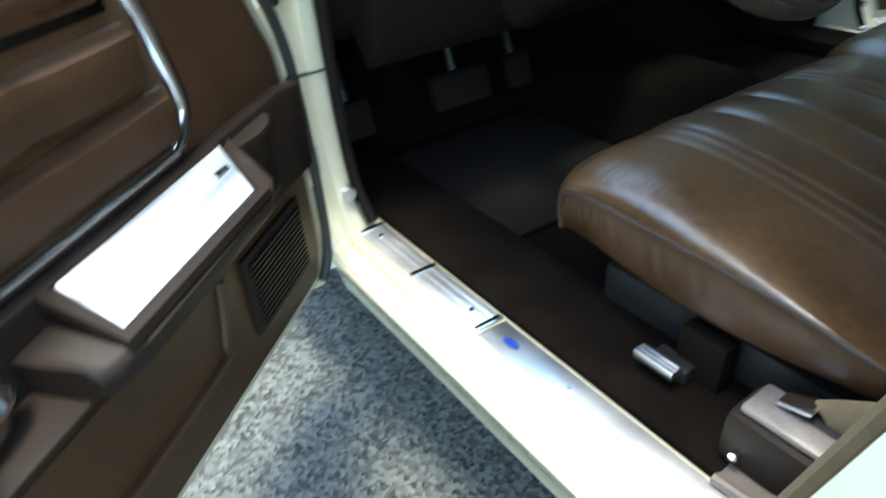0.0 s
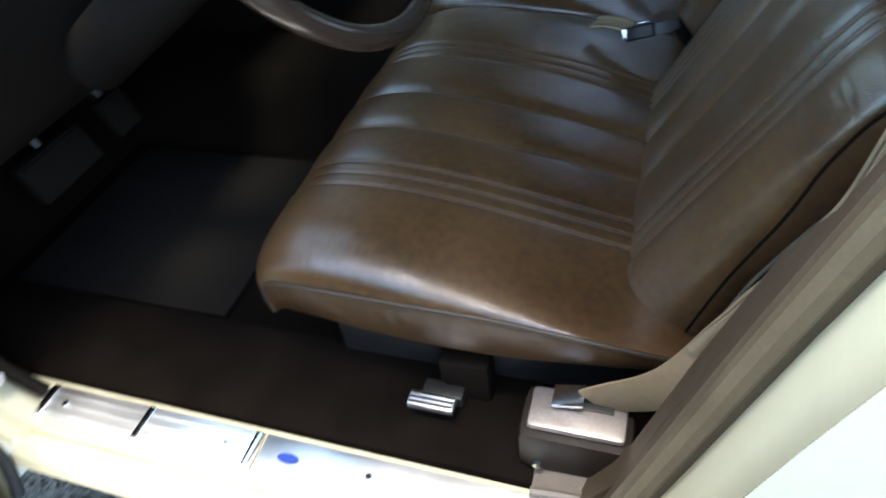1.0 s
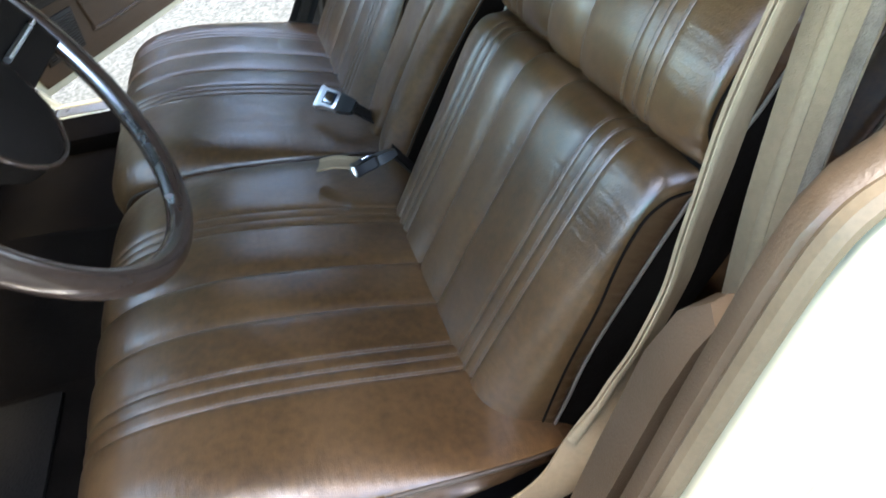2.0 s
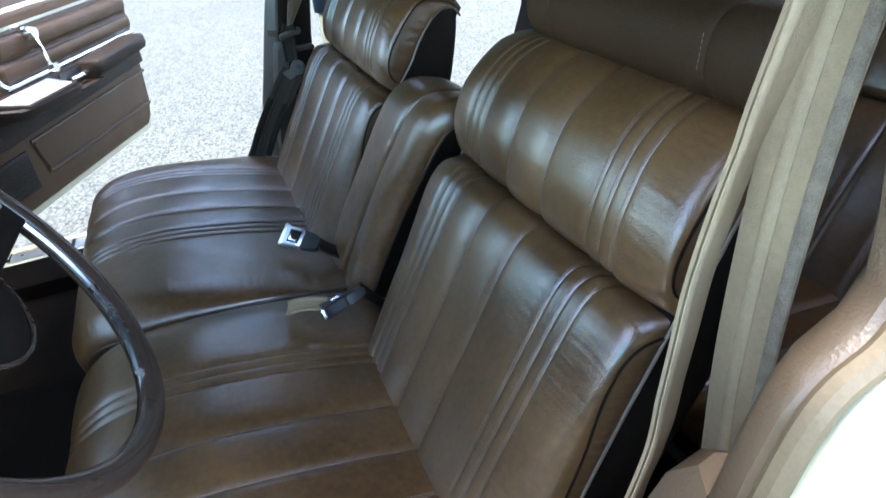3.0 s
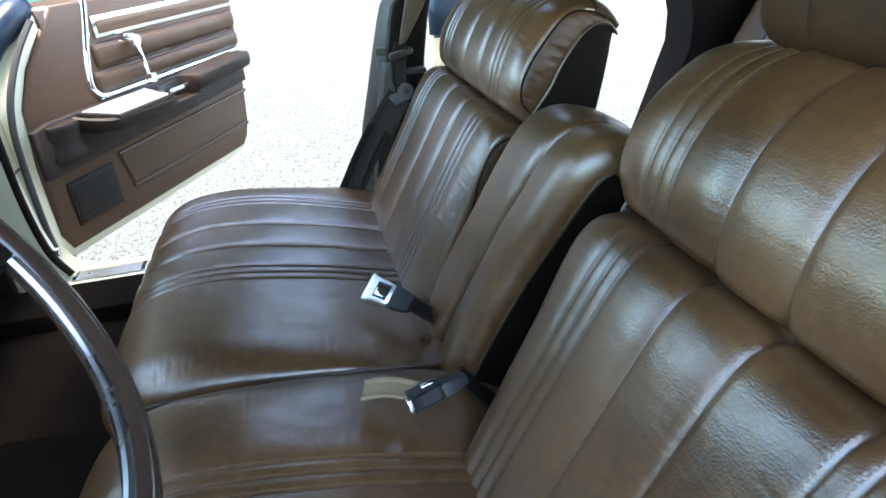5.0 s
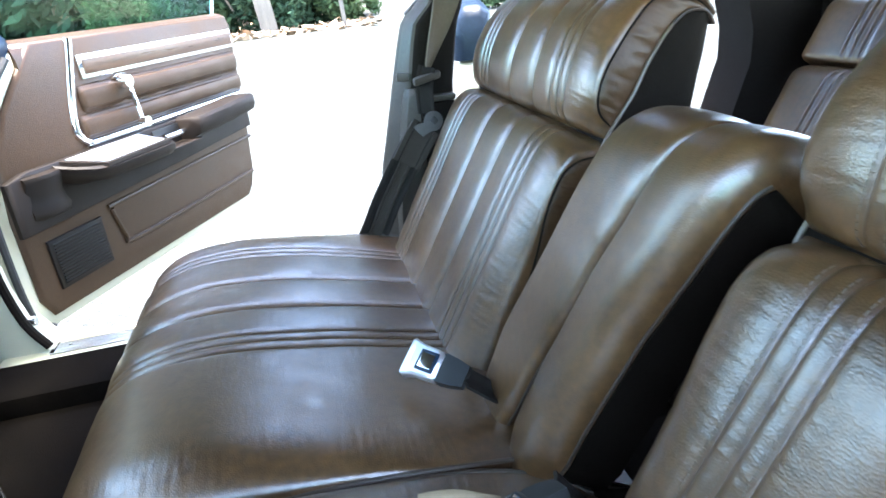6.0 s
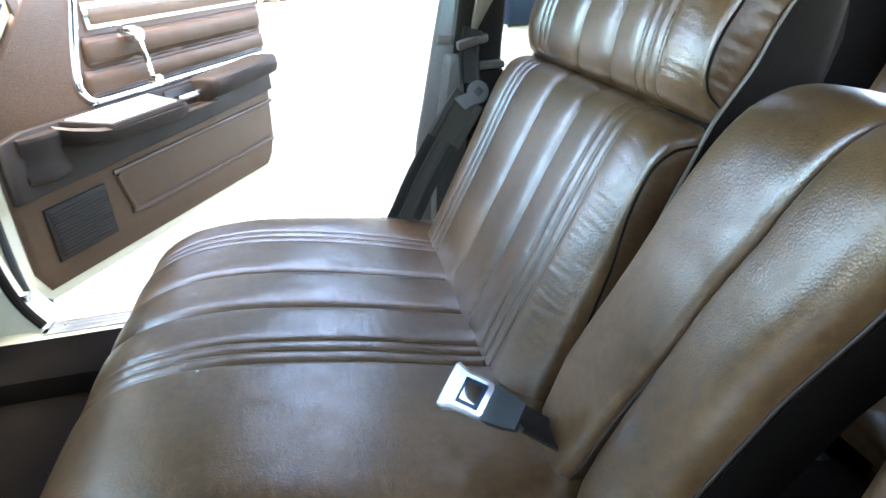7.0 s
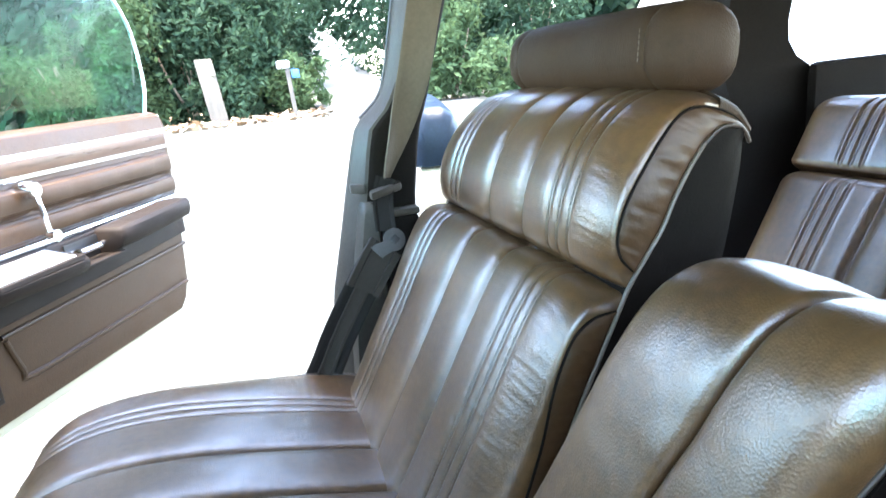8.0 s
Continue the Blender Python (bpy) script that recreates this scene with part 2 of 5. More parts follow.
def smoothline(points, n=8):
    """Catmull-Rom points through the given ones."""
    p = [Vector(q) for q in points]
    out = []
    for i in range(len(p) - 1):
        a, b, c, d = p[max(i - 1, 0)], p[i], p[i + 1], p[min(i + 2, len(p) - 1)]
        for k in range(n):
            t = k / n
            out.append(0.5 * ((2 * b) + (c - a) * t + (2 * a - 5 * b + 4 * c - d) * t * t + (3 * b - a - 3 * c + d) * t ** 3))
    out.append(p[-1])
    return out


def strap(points, width, across, thick=0.0016):
    """A flat webbing strap along points; across: its width direction, or one for each point."""
    bm = bmesh.new()
    n = len(points)
    rows = []
    for i, p in enumerate(points):
        p = Vector(p)
        d = (Vector(points[min(i + 1, n - 1)]) - Vector(points[max(i - 1, 0)])).normalized()
        a = Vector(across[i] if isinstance(across, list) else across)
        a = (a - d * a.dot(d)).normalized()
        nn = d.cross(a)
        row = []
        for k, (u, h) in enumerate(((-1, 0.9), (-0.95, 1.2), (-0.64, 1.2), (-0.57, 0.5), (0, 0.5), (0.57, 0.5), (0.64, 1.2), (0.95, 1.2), (1, 0.9), (1, -0.9), (0.6, -1.0), (0, -0.9), (-0.6, -1.0), (-1, -0.9))):
            row.append(bm.verts.new(p + a * (u * width / 2) + nn * (h * thick + 0.0016 * u * u)))
        rows.append(row)
    m = len(rows[0])
    for i in range(n - 1):
        for k in range(m):
            bm.faces.new((rows[i][k], rows[i][(k + 1) % m], rows[i + 1][(k + 1) % m], rows[i + 1][k]))
    bm.faces.new(rows[0])
    bm.faces.new(rows[-1])
    return bm


def loft(rings, cap=True):
    bm = bmesh.new()
    vs = [[bm.verts.new(p) for p in r] for r in rings]
    m = len(vs[0])
    for a, b in zip(vs, vs[1:]):
        for k in range(m):
            bm.faces.new((a[k], a[(k + 1) % m], b[(k + 1) % m], b[k]))
    if cap:
        bm.faces.new(vs[0])
        bm.faces.new(vs[-1])
    return bm


def stations(a, b, n, extra=(), spread=()):
    """Even stations from a to b, with more round each extra one."""
    v = {round(a + (b - a) * i / n, 5) for i in range(n + 1)}
    for e in extra:
        for o in spread:
            if a < e + o < b:
                v.add(round(e + o, 5))
    v = sorted(v)
    out = [v[0]]
    for q in v[1:]:
        if q - out[-1] > 0.0012:
            out.append(q)
    return out


def groove(y, seams):
    d = 0.0
    for y0, depth, w in seams:
        q = (y - y0) / w
        if abs(q) < 4:
            d -= depth * math.exp(-q * q)
    return d


def pillow(l0, l1, w0, w1, h, r, bulge, seams, warp, nu=30, nv=40, shape=None, wrinkle=0.0, edge=0.5, ends=(None, None), fade=0.02):
    """A padded block: length l0..l1, width w0..w1, thickness h under its face, which lies at height 0 along its edge and bulges up.
    seams: (across, depth, width) grooves that run lengthwise. shape(l, w) adds to the height; warp puts it into the world."""
    ra, rb = ends[0] if ends[0] is not None else r, ends[1] if ends[1] is not None else r
    arc = [radians(a) for a in (0, 15, 30, 45, 60, 75, 90)]
    rows = [(l0 + ra - ra * math.sin(a), ra * (1 - math.cos(a))) for a in reversed(arc)]
    rows += [(l, 0.0) for l in stations(l0 + ra, l1 - rb, nu)[1:-1]]
    rows += [(l1 - rb + rb * math.sin(a), rb * (1 - math.cos(a))) for a in arc]
    sp = (-0.020, -0.015, -0.012, -0.0095, -0.0075, -0.0058, -0.0042, -0.0028, -0.0014, 0, 0.0014, 0.0028, 0.0042, 0.0058, 0.0075, 0.0095, 0.012, 0.015, 0.020)
    tops = stations(w0 + r, w1 - r, nv, [s[0] for s in seams if s[1] > 0 and s[2] < 0.01], sp)
    wm, hw, lm, hl = (w0 + w1) / 2, (w1 - w0) / 2, (l0 + l1) / 2, (l1 - l0) / 2
    rings = []
    for l, inset in rows:
        ring = []
        fl = max(0.0, 1 - abs((l - lm) / hl) ** 2.6)
        for y in tops:
            fy = max(0.0, 1 - abs((y - wm) / hw) ** 2.4)
            z = bulge * (edge * fl + (1 - edge)) * fy + groove(y, seams) * min(1, fl * 1.6) * min(1, max(0.0, l1 - l) / fade)
            if shape:
                z += shape(l, y)
            ring.append((l, wm + (y - wm) * (1 - inset / hw), z - inset))
        side = [(w1 - r + r * math.sin(a), -r + r * math.cos(a)) for a in arc[1:]] + [(w1, -(h + r) / 2), (w1, -h + r)]
        side += [(w1 - r, -h), (w0 + r, -h), (w0, -h + r), (w0, -(h + r) / 2)]
        side += [(w0 + r - r * math.sin(a), -r + r * math.cos(a)) for a in reversed(arc[1:])]
        for y, z in side:
            yy = y
            dz = 0.0
            if wrinkle and z > -h + r:
                k = noise.noise(Vector((l * 55, y * 6, z * 14))) * wrinkle
                yy += k * (1 if y > wm else -1)
                dz = k * 0.5
            yy = wm + (yy - wm) * (1 - inset / hw)
            edge_fall = shape(l, w1 - r if y > wm else w0 + r) if shape and z > -r * 1.01 else 0.0
            ring.append((l, yy, z + dz + edge_fall + (min(inset, max(0.0, h - inset - 0.03)) if z < -h * 0.7 else -inset * max(0, 1 + z / h))))
        rings.append([warp(*p) for p in ring])
    return loft(rings)


def add_box(bm, c, half, axes):
    vs = [bm.verts.new(c + axes[0] * (sx * half[0]) + axes[1] * (sy * half[1]) + axes[2] * (sz * half[2])) for sx in (-1, 1) for sy in (-1, 1) for sz in (-1, 1)]
    for f in ((0, 1, 3, 2), (4, 6, 7, 5), (0, 4, 5, 1), (2, 3, 7, 6), (0, 2, 6, 4), (1, 5, 7, 3)):
        bm.faces.new([vs[i] for i in f])


def stitches(lines, length=0.0036, gap=0.0018):
    """Rows of short thread stitches that lie along lines of world points."""
    bm = bmesh.new()
    for pts in lines:
        pts = [Vector(p) for p in pts]
        rest = 0.0
        for a, b in zip(pts, pts[1:]):
            d = b - a
            n = d.length
            if n < 1e-6:
                continue
            d /= n
            side = d.orthogonal().normalized()
            q = rest
            while q < n:
                add_box(bm, a + d * q, (length / 2, 0.0004, 0.0004), (d, side, d.cross(side)))
                q += length + gap
            rest = q - n
    return bm


# ---- the car's frame ----
MID = 0.81                           # the car's middle plane
FLOOR = 0.33


def mirror(y):
    return 2 * MID - y


def tumble(z):
    """How far the upper body leans in."""
    return max(0.0, z - 0.93) * 0.30


ground_bm = bmesh.new()
bmesh.ops.create_grid(ground_bm, x_segments=40, y_segments=40, size=400)
ground = part("ground", ground_bm, ASPHALT)
tagged(ground, "sunlit grey asphalt driveway with coarse aggregate", "ground", kind="structure")

body = thing("car_body", "cream painted station wagon body with brown interior trim, doors open", "car", (0.3, MID, 0.2))

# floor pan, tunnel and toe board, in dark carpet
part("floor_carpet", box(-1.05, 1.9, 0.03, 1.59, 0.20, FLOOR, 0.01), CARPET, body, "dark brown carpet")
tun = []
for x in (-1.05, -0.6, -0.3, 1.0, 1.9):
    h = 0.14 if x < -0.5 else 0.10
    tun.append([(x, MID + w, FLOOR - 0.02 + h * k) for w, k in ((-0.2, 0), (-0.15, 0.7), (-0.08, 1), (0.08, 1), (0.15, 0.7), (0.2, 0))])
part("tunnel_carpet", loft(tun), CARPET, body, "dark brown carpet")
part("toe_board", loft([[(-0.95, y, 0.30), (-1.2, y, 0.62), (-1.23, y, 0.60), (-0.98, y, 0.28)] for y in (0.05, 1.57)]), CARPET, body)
for k, y in enumerate((0.04, mirror(0.04))):
    part("kick_panel", box(-1.2, -0.79, y - 0.012, y + 0.012, 0.30, 0.80, 0.005), PLASTIC, body)
part("cowl", box(-1.30, -0.98, -0.04, 1.66, 0.93, 0.965, 0.01), CREAM, body, "cream painted cowl panel")
for y in (-0.05, 1.65):
    part("front_side", box(-1.30, -0.79, y - 0.025, y + 0.025, 0.20, 0.93, 0.01), CREAM, body, "cream painted front side panel")
part("bonnet", box(-2.60, -1.31, -0.04, 1.66, 0.88, 0.945, 0.03), CREAM, body, "cream painted bonnet")
for y in (-0.05, 1.65):
    part("front_wing", box(-2.60, -1.31, y - 0.03, y + 0.03, 0.34, 0.93, 0.025), CREAM, body, "cream painted front wing")
part("nose_panel", box(-2.66, -2.58, -0.06, 1.68, 0.34, 0.90, 0.03), CREAM, body, "cream painted nose panel")
for x in (-1.75, 1.75):
    for y, o in ((0.06, -1), (1.56, 1)):
        tyre_ring = [[(x + r * math.cos(q), y + o * w, 0.325 + r * math.sin(q)) for q in [2 * math.pi * i / 28 for i in range(28)]] for r, w in ((0.19, -0.08), (0.30, -0.085), (0.322, -0.06), (0.322, 0.06), (0.30, 0.085), (0.19, 0.08))]
        road_wheel = part("wheel", loft(tyre_ring), RUBBER, body, "black rubber tyre")
        part("rim", loft([[(x + r * math.cos(q), y + o * w, 0.325 + r * math.sin(q)) for q in [2 * math.pi * i / 28 for i in range(28)]] for r, w in ((0.188, 0.05), (0.186, 0.078), (0.16, 0.084), (0.06, 0.092))]), CHROME, road_wheel, "bright wheel cover")
part("firewall", box(-1.26, -1.22, -0.02, 1.64, 0.25, 0.95, 0.01), DARKPLASTIC, body)


def sill(flip):
    f = (lambda x, y, z: (x, mirror(y), z)) if flip else same
    prof = [(0.055, 0.20), (0.055, 0.362), (0.048, 0.367), (-0.002, 0.365), (-0.008, 0.355), (-0.022, 0.353), (-0.028, 0.363), (-0.052, 0.361), (-0.060, 0.352), (-0.057, 0.338), (-0.025, 0.30), (0.0, 0.20)]
    rings = [[f(x, y, z) for y, z in prof] for x in (-0.76, -0.5, -0.2, 0.1, 0.5, 0.98)]
    part("sill", loft(rings), CREAM, body, "cream painted door sill")
    gut = [(x, -0.015, 0.356) for x in (-0.72, -0.3, 0.05)]
    part("sill_gutter", tube(gut, 0.0035, f, 6), SEAMCREAM, body)
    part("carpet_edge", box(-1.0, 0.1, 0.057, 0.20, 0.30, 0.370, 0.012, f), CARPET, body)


sill(False)
sill(True)


def a_pillar(flip):
    f = (lambda x, y, z: (x, mirror(y), z)) if flip else same
    rings = []
    for z, xf, xr in ((0.335, -0.80, -0.64), (0.36, -0.80, -0.655), (0.385, -0.80, -0.675), (0.42, -0.80, -0.695), (0.50, -0.80, -0.71), (0.65, -0.80, -0.72), (0.80, -0.80, -0.72), (0.93, -0.80, -0.71), (0.97, -0.78, -0.69)):
        rings.append([f(xf, -0.078, z), f(xf, 0.02, z), f(xr - 0.012, 0.02, z), f(xr - 0.002, 0.012, z), f(xr, 0.0, z), f(xr, -0.012, z), f(xr - 0.016, -0.022, z), f(xr - 0.016, -0.034, z), f(xr - 0.004, -0.044, z), f(xr - 0.01, -0.066, z)])
    part("front_door_pillar", loft(rings), CREAM, body, "cream painted hinge pillar")
    line = smoothline([(-0.71, 0.022, 0.90), (-0.715, 0.022, 0.6), (-0.70, 0.024, 0.45), (-0.665, 0.03, 0.38)])
    part("pillar_seal", tube(line, 0.009, f, 8), DARKPLASTIC, body)
    part("pillar_bolt", tube([(-0.70, 0.005, 0.432), (-0.683, 0.005, 0.432)], 0.011, f, 8), SATIN, body, "zinc plated bolt head")
    part("body_seam", box(-0.724, -0.7165, -0.070, 0.012, 0.628, 0.631, 0, f), RUBBER, body)
    up = [[f(x - w, y0 + tumble(z), z), f(x + w, y0 + tumble(z), z), f(x + w, y0 + 0.06 + tumble(z), z), f(x - w, y0 + 0.06 + tumble(z), z)] for x, z, w, y0 in ((-0.90, 0.92, 0.04, -0.05), (-0.79, 1.13, 0.03, -0.04), (-0.68, 1.335, 0.03, -0.04))]
    part("windscreen_pillar", loft(up), CREAM, body)


a_pillar(False)
a_pillar(True)
screen = loft([[(x + dx, y, z) for y in (0.0, 1.62)] + [(x + dx + 0.005, y, z + 0.003) for y in (1.62, 0.0)] for x, z, dx in ((-0.99, 0.967, 0), (-0.84, 1.16, 0), (-0.70, 1.36, 0))])
part("windscreen", screen, SCREENGLASS, body, "tinted windscreen glass", smooth=False)

# the centre pillars: front edge and back edge by height
PILLAR = ((0.30, -0.02, 0.235), (0.365, 0.005, 0.235), (0.40, 0.022, 0.233), (0.45, 0.040, 0.232), (0.60, 0.078, 0.226), (0.75, 0.115, 0.232), (0.85, 0.142, 0.255), (0.89, 0.156, 0.265), (0.910, 0.172, 0.270), (0.925, 0.200, 0.275), (0.945, 0.222, 0.284), (0.98, 0.234, 0.292), (1.12, 0.262, 0.330), (1.32, 0.310, 0.385))


def b_pillar():
    """The driver's centre pillar: cream jamb, moulded trim, seal and foot."""
    metal, trim = [], []
    for z, a, b in PILLAR:
        t = tumble(z)
        metal.append([(a + 0.016, -0.076 + t, z), (a + 0.022, -0.068 + t, z), (a + 0.026, -0.040 + t, z), (a + 0.028, -0.006 + t, z), (a + 0.040, 0.004 + t, z), (b + 0.03, 0.004 + t, z), (b + 0.05, -0.07 + t, z)])
        w = 0.006
        trim.append([(a + 0.020, -0.010 + t, z), (a + 0.004, 0.004 + t, z), (a + 0.008, 0.020 + t, z), (a + 0.022, 0.030 + t, z), (a + 0.05, 0.03 + w + t, z), (b - 0.02, 0.03 + w + t, z), (b, 0.02 + w + t, z), (b + 0.02, 0.006 + t, z)])
    part("centre_pillar", loft(metal), CREAM, body, "cream painted pillar jamb")
    part("pillar_trim", loft(trim), TRIMTAN, body, "brown moulded pillar trim")
    low = []
    for z, a, b, k in ((0.335, 0.00, 0.20, 1), (0.45, 0.058, 0.20, 1), (0.60, 0.095, 0.205, 1), (0.72, 0.128, 0.215, 1), (0.765, 0.145, 0.215, 0.85), (0.783, 0.158, 0.208, 0.5)):
        low.append([(a, 0.038, z), (a + 0.012, 0.038 + 0.045 * k, z), (b - 0.02, 0.038 + 0.052 * k, z), (b, 0.038 + 0.03 * k, z), (b, 0.038, z)])
    part("lower_trim", loft(low), TRIMTAN, body, "tan brown moulded lower trim panel")
    line = [(a + 0.012, -0.008 + tumble(z), z) for z, a, b in PILLAR[1:]]
    part("pillar_seal", tube(smoothline([(-0.012, 0.004, 0.374)] + line), 0.009), SEAL, body, "tan rubber door seal")
    foot = smoothline([(-0.024, 0.070, 0.372), (0.02, 0.072, 0.374), (0.052, 0.066, 0.382), (0.074, 0.056, 0.410), (0.086, 0.048, 0.46)], 5)
    part("trim_foot", strap(foot, 0.046, (0, 1, 0), 0.006), TRIMGREY, body, "grey brown moulded foot of the pillar trim")
    part("foot_bead", tube([Vector(q) + Vector((0, -0.023, 0.004)) for q in foot], 0.006), TRIMGREY, body)


# the passenger's centre pillar: front rim, where the face begins, rear edge, width of the edge painted as shade
FAR_PILLAR = ((0.30, 0.030, 0.055, 0.205, 0.05), (0.46, 0.043, 0.070, 0.207, 0.05), (0.56, 0.052, 0.083, 0.210, 0.05), (0.64, 0.066, 0.098, 0.213, 0.05), (0.72, 0.087, 0.117, 0.217, 0.05), (0.80, 0.107, 0.134, 0.224, 0.05), (0.88, 0.128, 0.149, 0.237, 0.048), (0.915, 0.139, 0.158, 0.245, 0.044), (0.930, 0.150, 0.172, 0.251, 0.038), (0.945, 0.168, 0.187, 0.256, 0.032), (0.965, 0.187, 0.199, 0.262, 0.028), (1.00, 0.201, 0.215, 0.270, 0.024), (1.12, 0.225, 0.240, 0.302, 0.022), (1.32, 0.266, 0.282, 0.356, 0.022))


def far_pillar():
    """The passenger's centre pillar: cream jamb, grey rim, face and rear edge with shade in their colours, and the
    lower trim with its ledge.
    """
    metal, rim, face, edge, seal = [], [], [], [], []
    for z, a, m, b, w in FAR_PILLAR:
        t = -0.6 * tumble(z)
        metal.append([(a + 0.030, 1.690 + t, z), (a + 0.022, 1.672 + t, z), (a + 0.016, 1.640 + t, z), (a + 0.010, 1.606 + t, z), (b - 0.004, 1.600 + t, z), (b + 0.012, 1.69 + t, z)])
        rim.append([(a + 0.006, 1.616 + t, z), (a, 1.606 + t, z), (a + 0.002, 1.594 + t, z), (a + 0.007, 1.584 + t, z), (m - 0.003, 1.556 + t, z), (m + 0.003, 1.554 + t, z), (m + 0.004, 1.61 + t, z)])
        face.append([(m, 1.559 + t, z), (m + 0.004, 1.552 + t, z), (m + 0.012, 1.548 + t, z), (b - w + 0.004, 1.546 + t, z), (b - w + 0.006, 1.60 + t, z), (m, 1.60 + t, z)])
        edge.append([(b - w, 1.549 + t, z), (b - 0.5 * w, 1.548 + t, z), (b - 0.006, 1.552 + t, z), (b, 1.560 + t, z), (b + 0.004, 1.60 + t, z), (b - w, 1.60 + t, z)])
        seal.append((a + 0.004, 1.618 + t, z))
    part("centre_pillar", loft(metal), CREAM, body, "cream painted pillar jamb")
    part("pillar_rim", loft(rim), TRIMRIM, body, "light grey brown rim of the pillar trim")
    # shade is put into the colour of the face and the slot behind it
    part("pillar_trim", loft(face), TRIMSHADED, body, "brown moulded pillar trim with shade in its colour")
    part("shaded_slot", loft(edge), DARKPLASTIC, body, "rear slot of the pillar trim, its shade painted near-black")
    part("pillar_seal", tube(smoothline(seal[8:], 4), 0.006), RUBBER, body, "black rubber door seal")
    low = []
    for z, a, b, k in ((0.335, 0.062, 0.140, 1), (0.46, 0.072, 0.148, 1), (0.56, 0.080, 0.150, 1), (0.64, 0.093, 0.150, 1), (0.72, 0.109, 0.152, 1), (0.775, 0.120, 0.150, 1), (0.790, 0.124, 0.148, 0.75), (0.797, 0.128, 0.145, 0.3)):
        low.append([(a - 0.002, 1.565, z), (a, 1.552 - 0.004 * k, z), (a + 0.006, 1.546 - 0.010 * k, z), (b - 0.005, 1.545 - 0.014 * k, z), (b, 1.547 - 0.008 * k, z), (b, 1.566, z)])
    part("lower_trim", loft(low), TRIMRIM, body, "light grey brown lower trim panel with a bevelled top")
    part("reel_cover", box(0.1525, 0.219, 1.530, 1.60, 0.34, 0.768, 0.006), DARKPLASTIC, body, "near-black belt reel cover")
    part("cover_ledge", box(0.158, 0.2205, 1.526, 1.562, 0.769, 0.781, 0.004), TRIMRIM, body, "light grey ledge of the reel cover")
    part("rim_clip", box(-0.011, 0.011, -0.006, 0.006, -0.008, 0.008, 0.003, lambda x, y, z: (0.124 + x, 1.562 + y - 0.8 * x, 0.820 + z)), TRIMRIM, body, "small grey trim clip")


b_pillar()
far_pillar()

# rear of the cabin: rear pillars, quarter panels with windows, tail, roof
def rear_side(flip):
    f = (lambda x, y, z: (x, mirror(y), z)) if flip else same
    part("rear_pillar", loft([[f(a, -0.06 + tumble(z), z), f(a, 0.06 + tumble(z), z), f(b, 0.07 + tumble(z), z), f(b, -0.06 + tumble(z), z)] for z, a, b in (((0.3, 0.75, 1.3), (0.55, 0.838, 1.2), (0.62, 0.862, 1.18), (0.69, 0.885, 1.15), (0.75, 0.906, 1.13), (0.82, 0.906, 1.12), (0.90, 0.884, 1.10), (0.94, 0.866, 1.07), (0.96, 0.860, 1.03), (0.99, 0.852, 1.0), (1.03, 0.847, 0.985), (1.1, 0.845, 0.978), (1.34, 0.87, 1.01)) if flip else ((0.3, 1.0, 1.3), (0.55, 1.0, 1.2), (0.92, 0.97, 1.09), (1.1, 0.97, 1.05), (1.34, 1.02, 1.09)))]), DARKPLASTIC, body, "dark brown rear pillar trim")
    part("quarter_panel", box(1.08, 2.6, -0.08, 0.09, 0.2, 0.93, 0.02, f), CREAM, body, "cream painted quarter panel")
    part("quarter_trim", box(1.04, 2.55, 0.092, 0.12, 0.3, 0.945, 0.02, f), DARKPLASTIC, body)
    part("quarter_rail", box(1.0, 2.6, 0.02 + 0.09, 0.16, 1.28, 1.34, 0.02, f), DARKPLASTIC, body)
    if not flip:
        part("rear_door", box(0.30, 0.98, -0.08, 0.03, 0.34, 0.93, 0.03, f), CREAM, body, "cream painted closed rear door")
        part("rear_door_trim", box(0.32, 0.96, 0.032, 0.055, 0.38, 0.94, 0.02, f), PLASTIC, body)


rear_side(False)
rear_side(True)
part("tail_post", box(2.55, 2.63, -0.06, 0.10, 0.9, 1.34, 0.03), DARKPLASTIC, body)
part("tail_post", box(2.55, 2.63, 1.52, 1.68, 0.9, 1.34, 0.03), DARKPLASTIC, body)
part("tailgate", box(2.58, 2.68, -0.06, 1.68, 0.2, 0.92, 0.03), CREAM, body)
part("roof", box(-0.68, 2.66, 0.0, 1.62, 1.34, 1.40, 0.03, cuts=0), CREAM, body, "cream painted roof")
part("roof_lining", box(-0.65, 2.60, 0.06, 1.56, 1.312, 1.336, 0.01), HEADLINER, body, "dark brown headliner")

# dashboard
def dashboard():
    ring = [(-1.06, 0.93), (-0.87, 0.965), (-0.76, 0.94), (-0.72, 0.88), (-0.74, 0.78), (-0.77, 0.68), (-0.84, 0.63), (-1.06, 0.66)]
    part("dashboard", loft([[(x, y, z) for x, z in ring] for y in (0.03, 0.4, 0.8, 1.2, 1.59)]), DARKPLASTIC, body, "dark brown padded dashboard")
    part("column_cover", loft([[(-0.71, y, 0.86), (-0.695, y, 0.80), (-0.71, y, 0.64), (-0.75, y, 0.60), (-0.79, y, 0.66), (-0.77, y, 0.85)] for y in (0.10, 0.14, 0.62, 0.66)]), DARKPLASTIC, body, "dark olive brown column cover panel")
    for k in range(5):
        z = 0.70 + 0.025 * k
        part("vent_slat", box(-0.745, -0.735, 0.70, 0.84, z, z + 0.006, 0.001), SATIN, body)
    part("dash_knob", tube([(-0.71, 0.20, 0.77), (-0.675, 0.20, 0.765)], 0.016, same, 12), CHROME, body, "chrome dash knob")


dashboard()

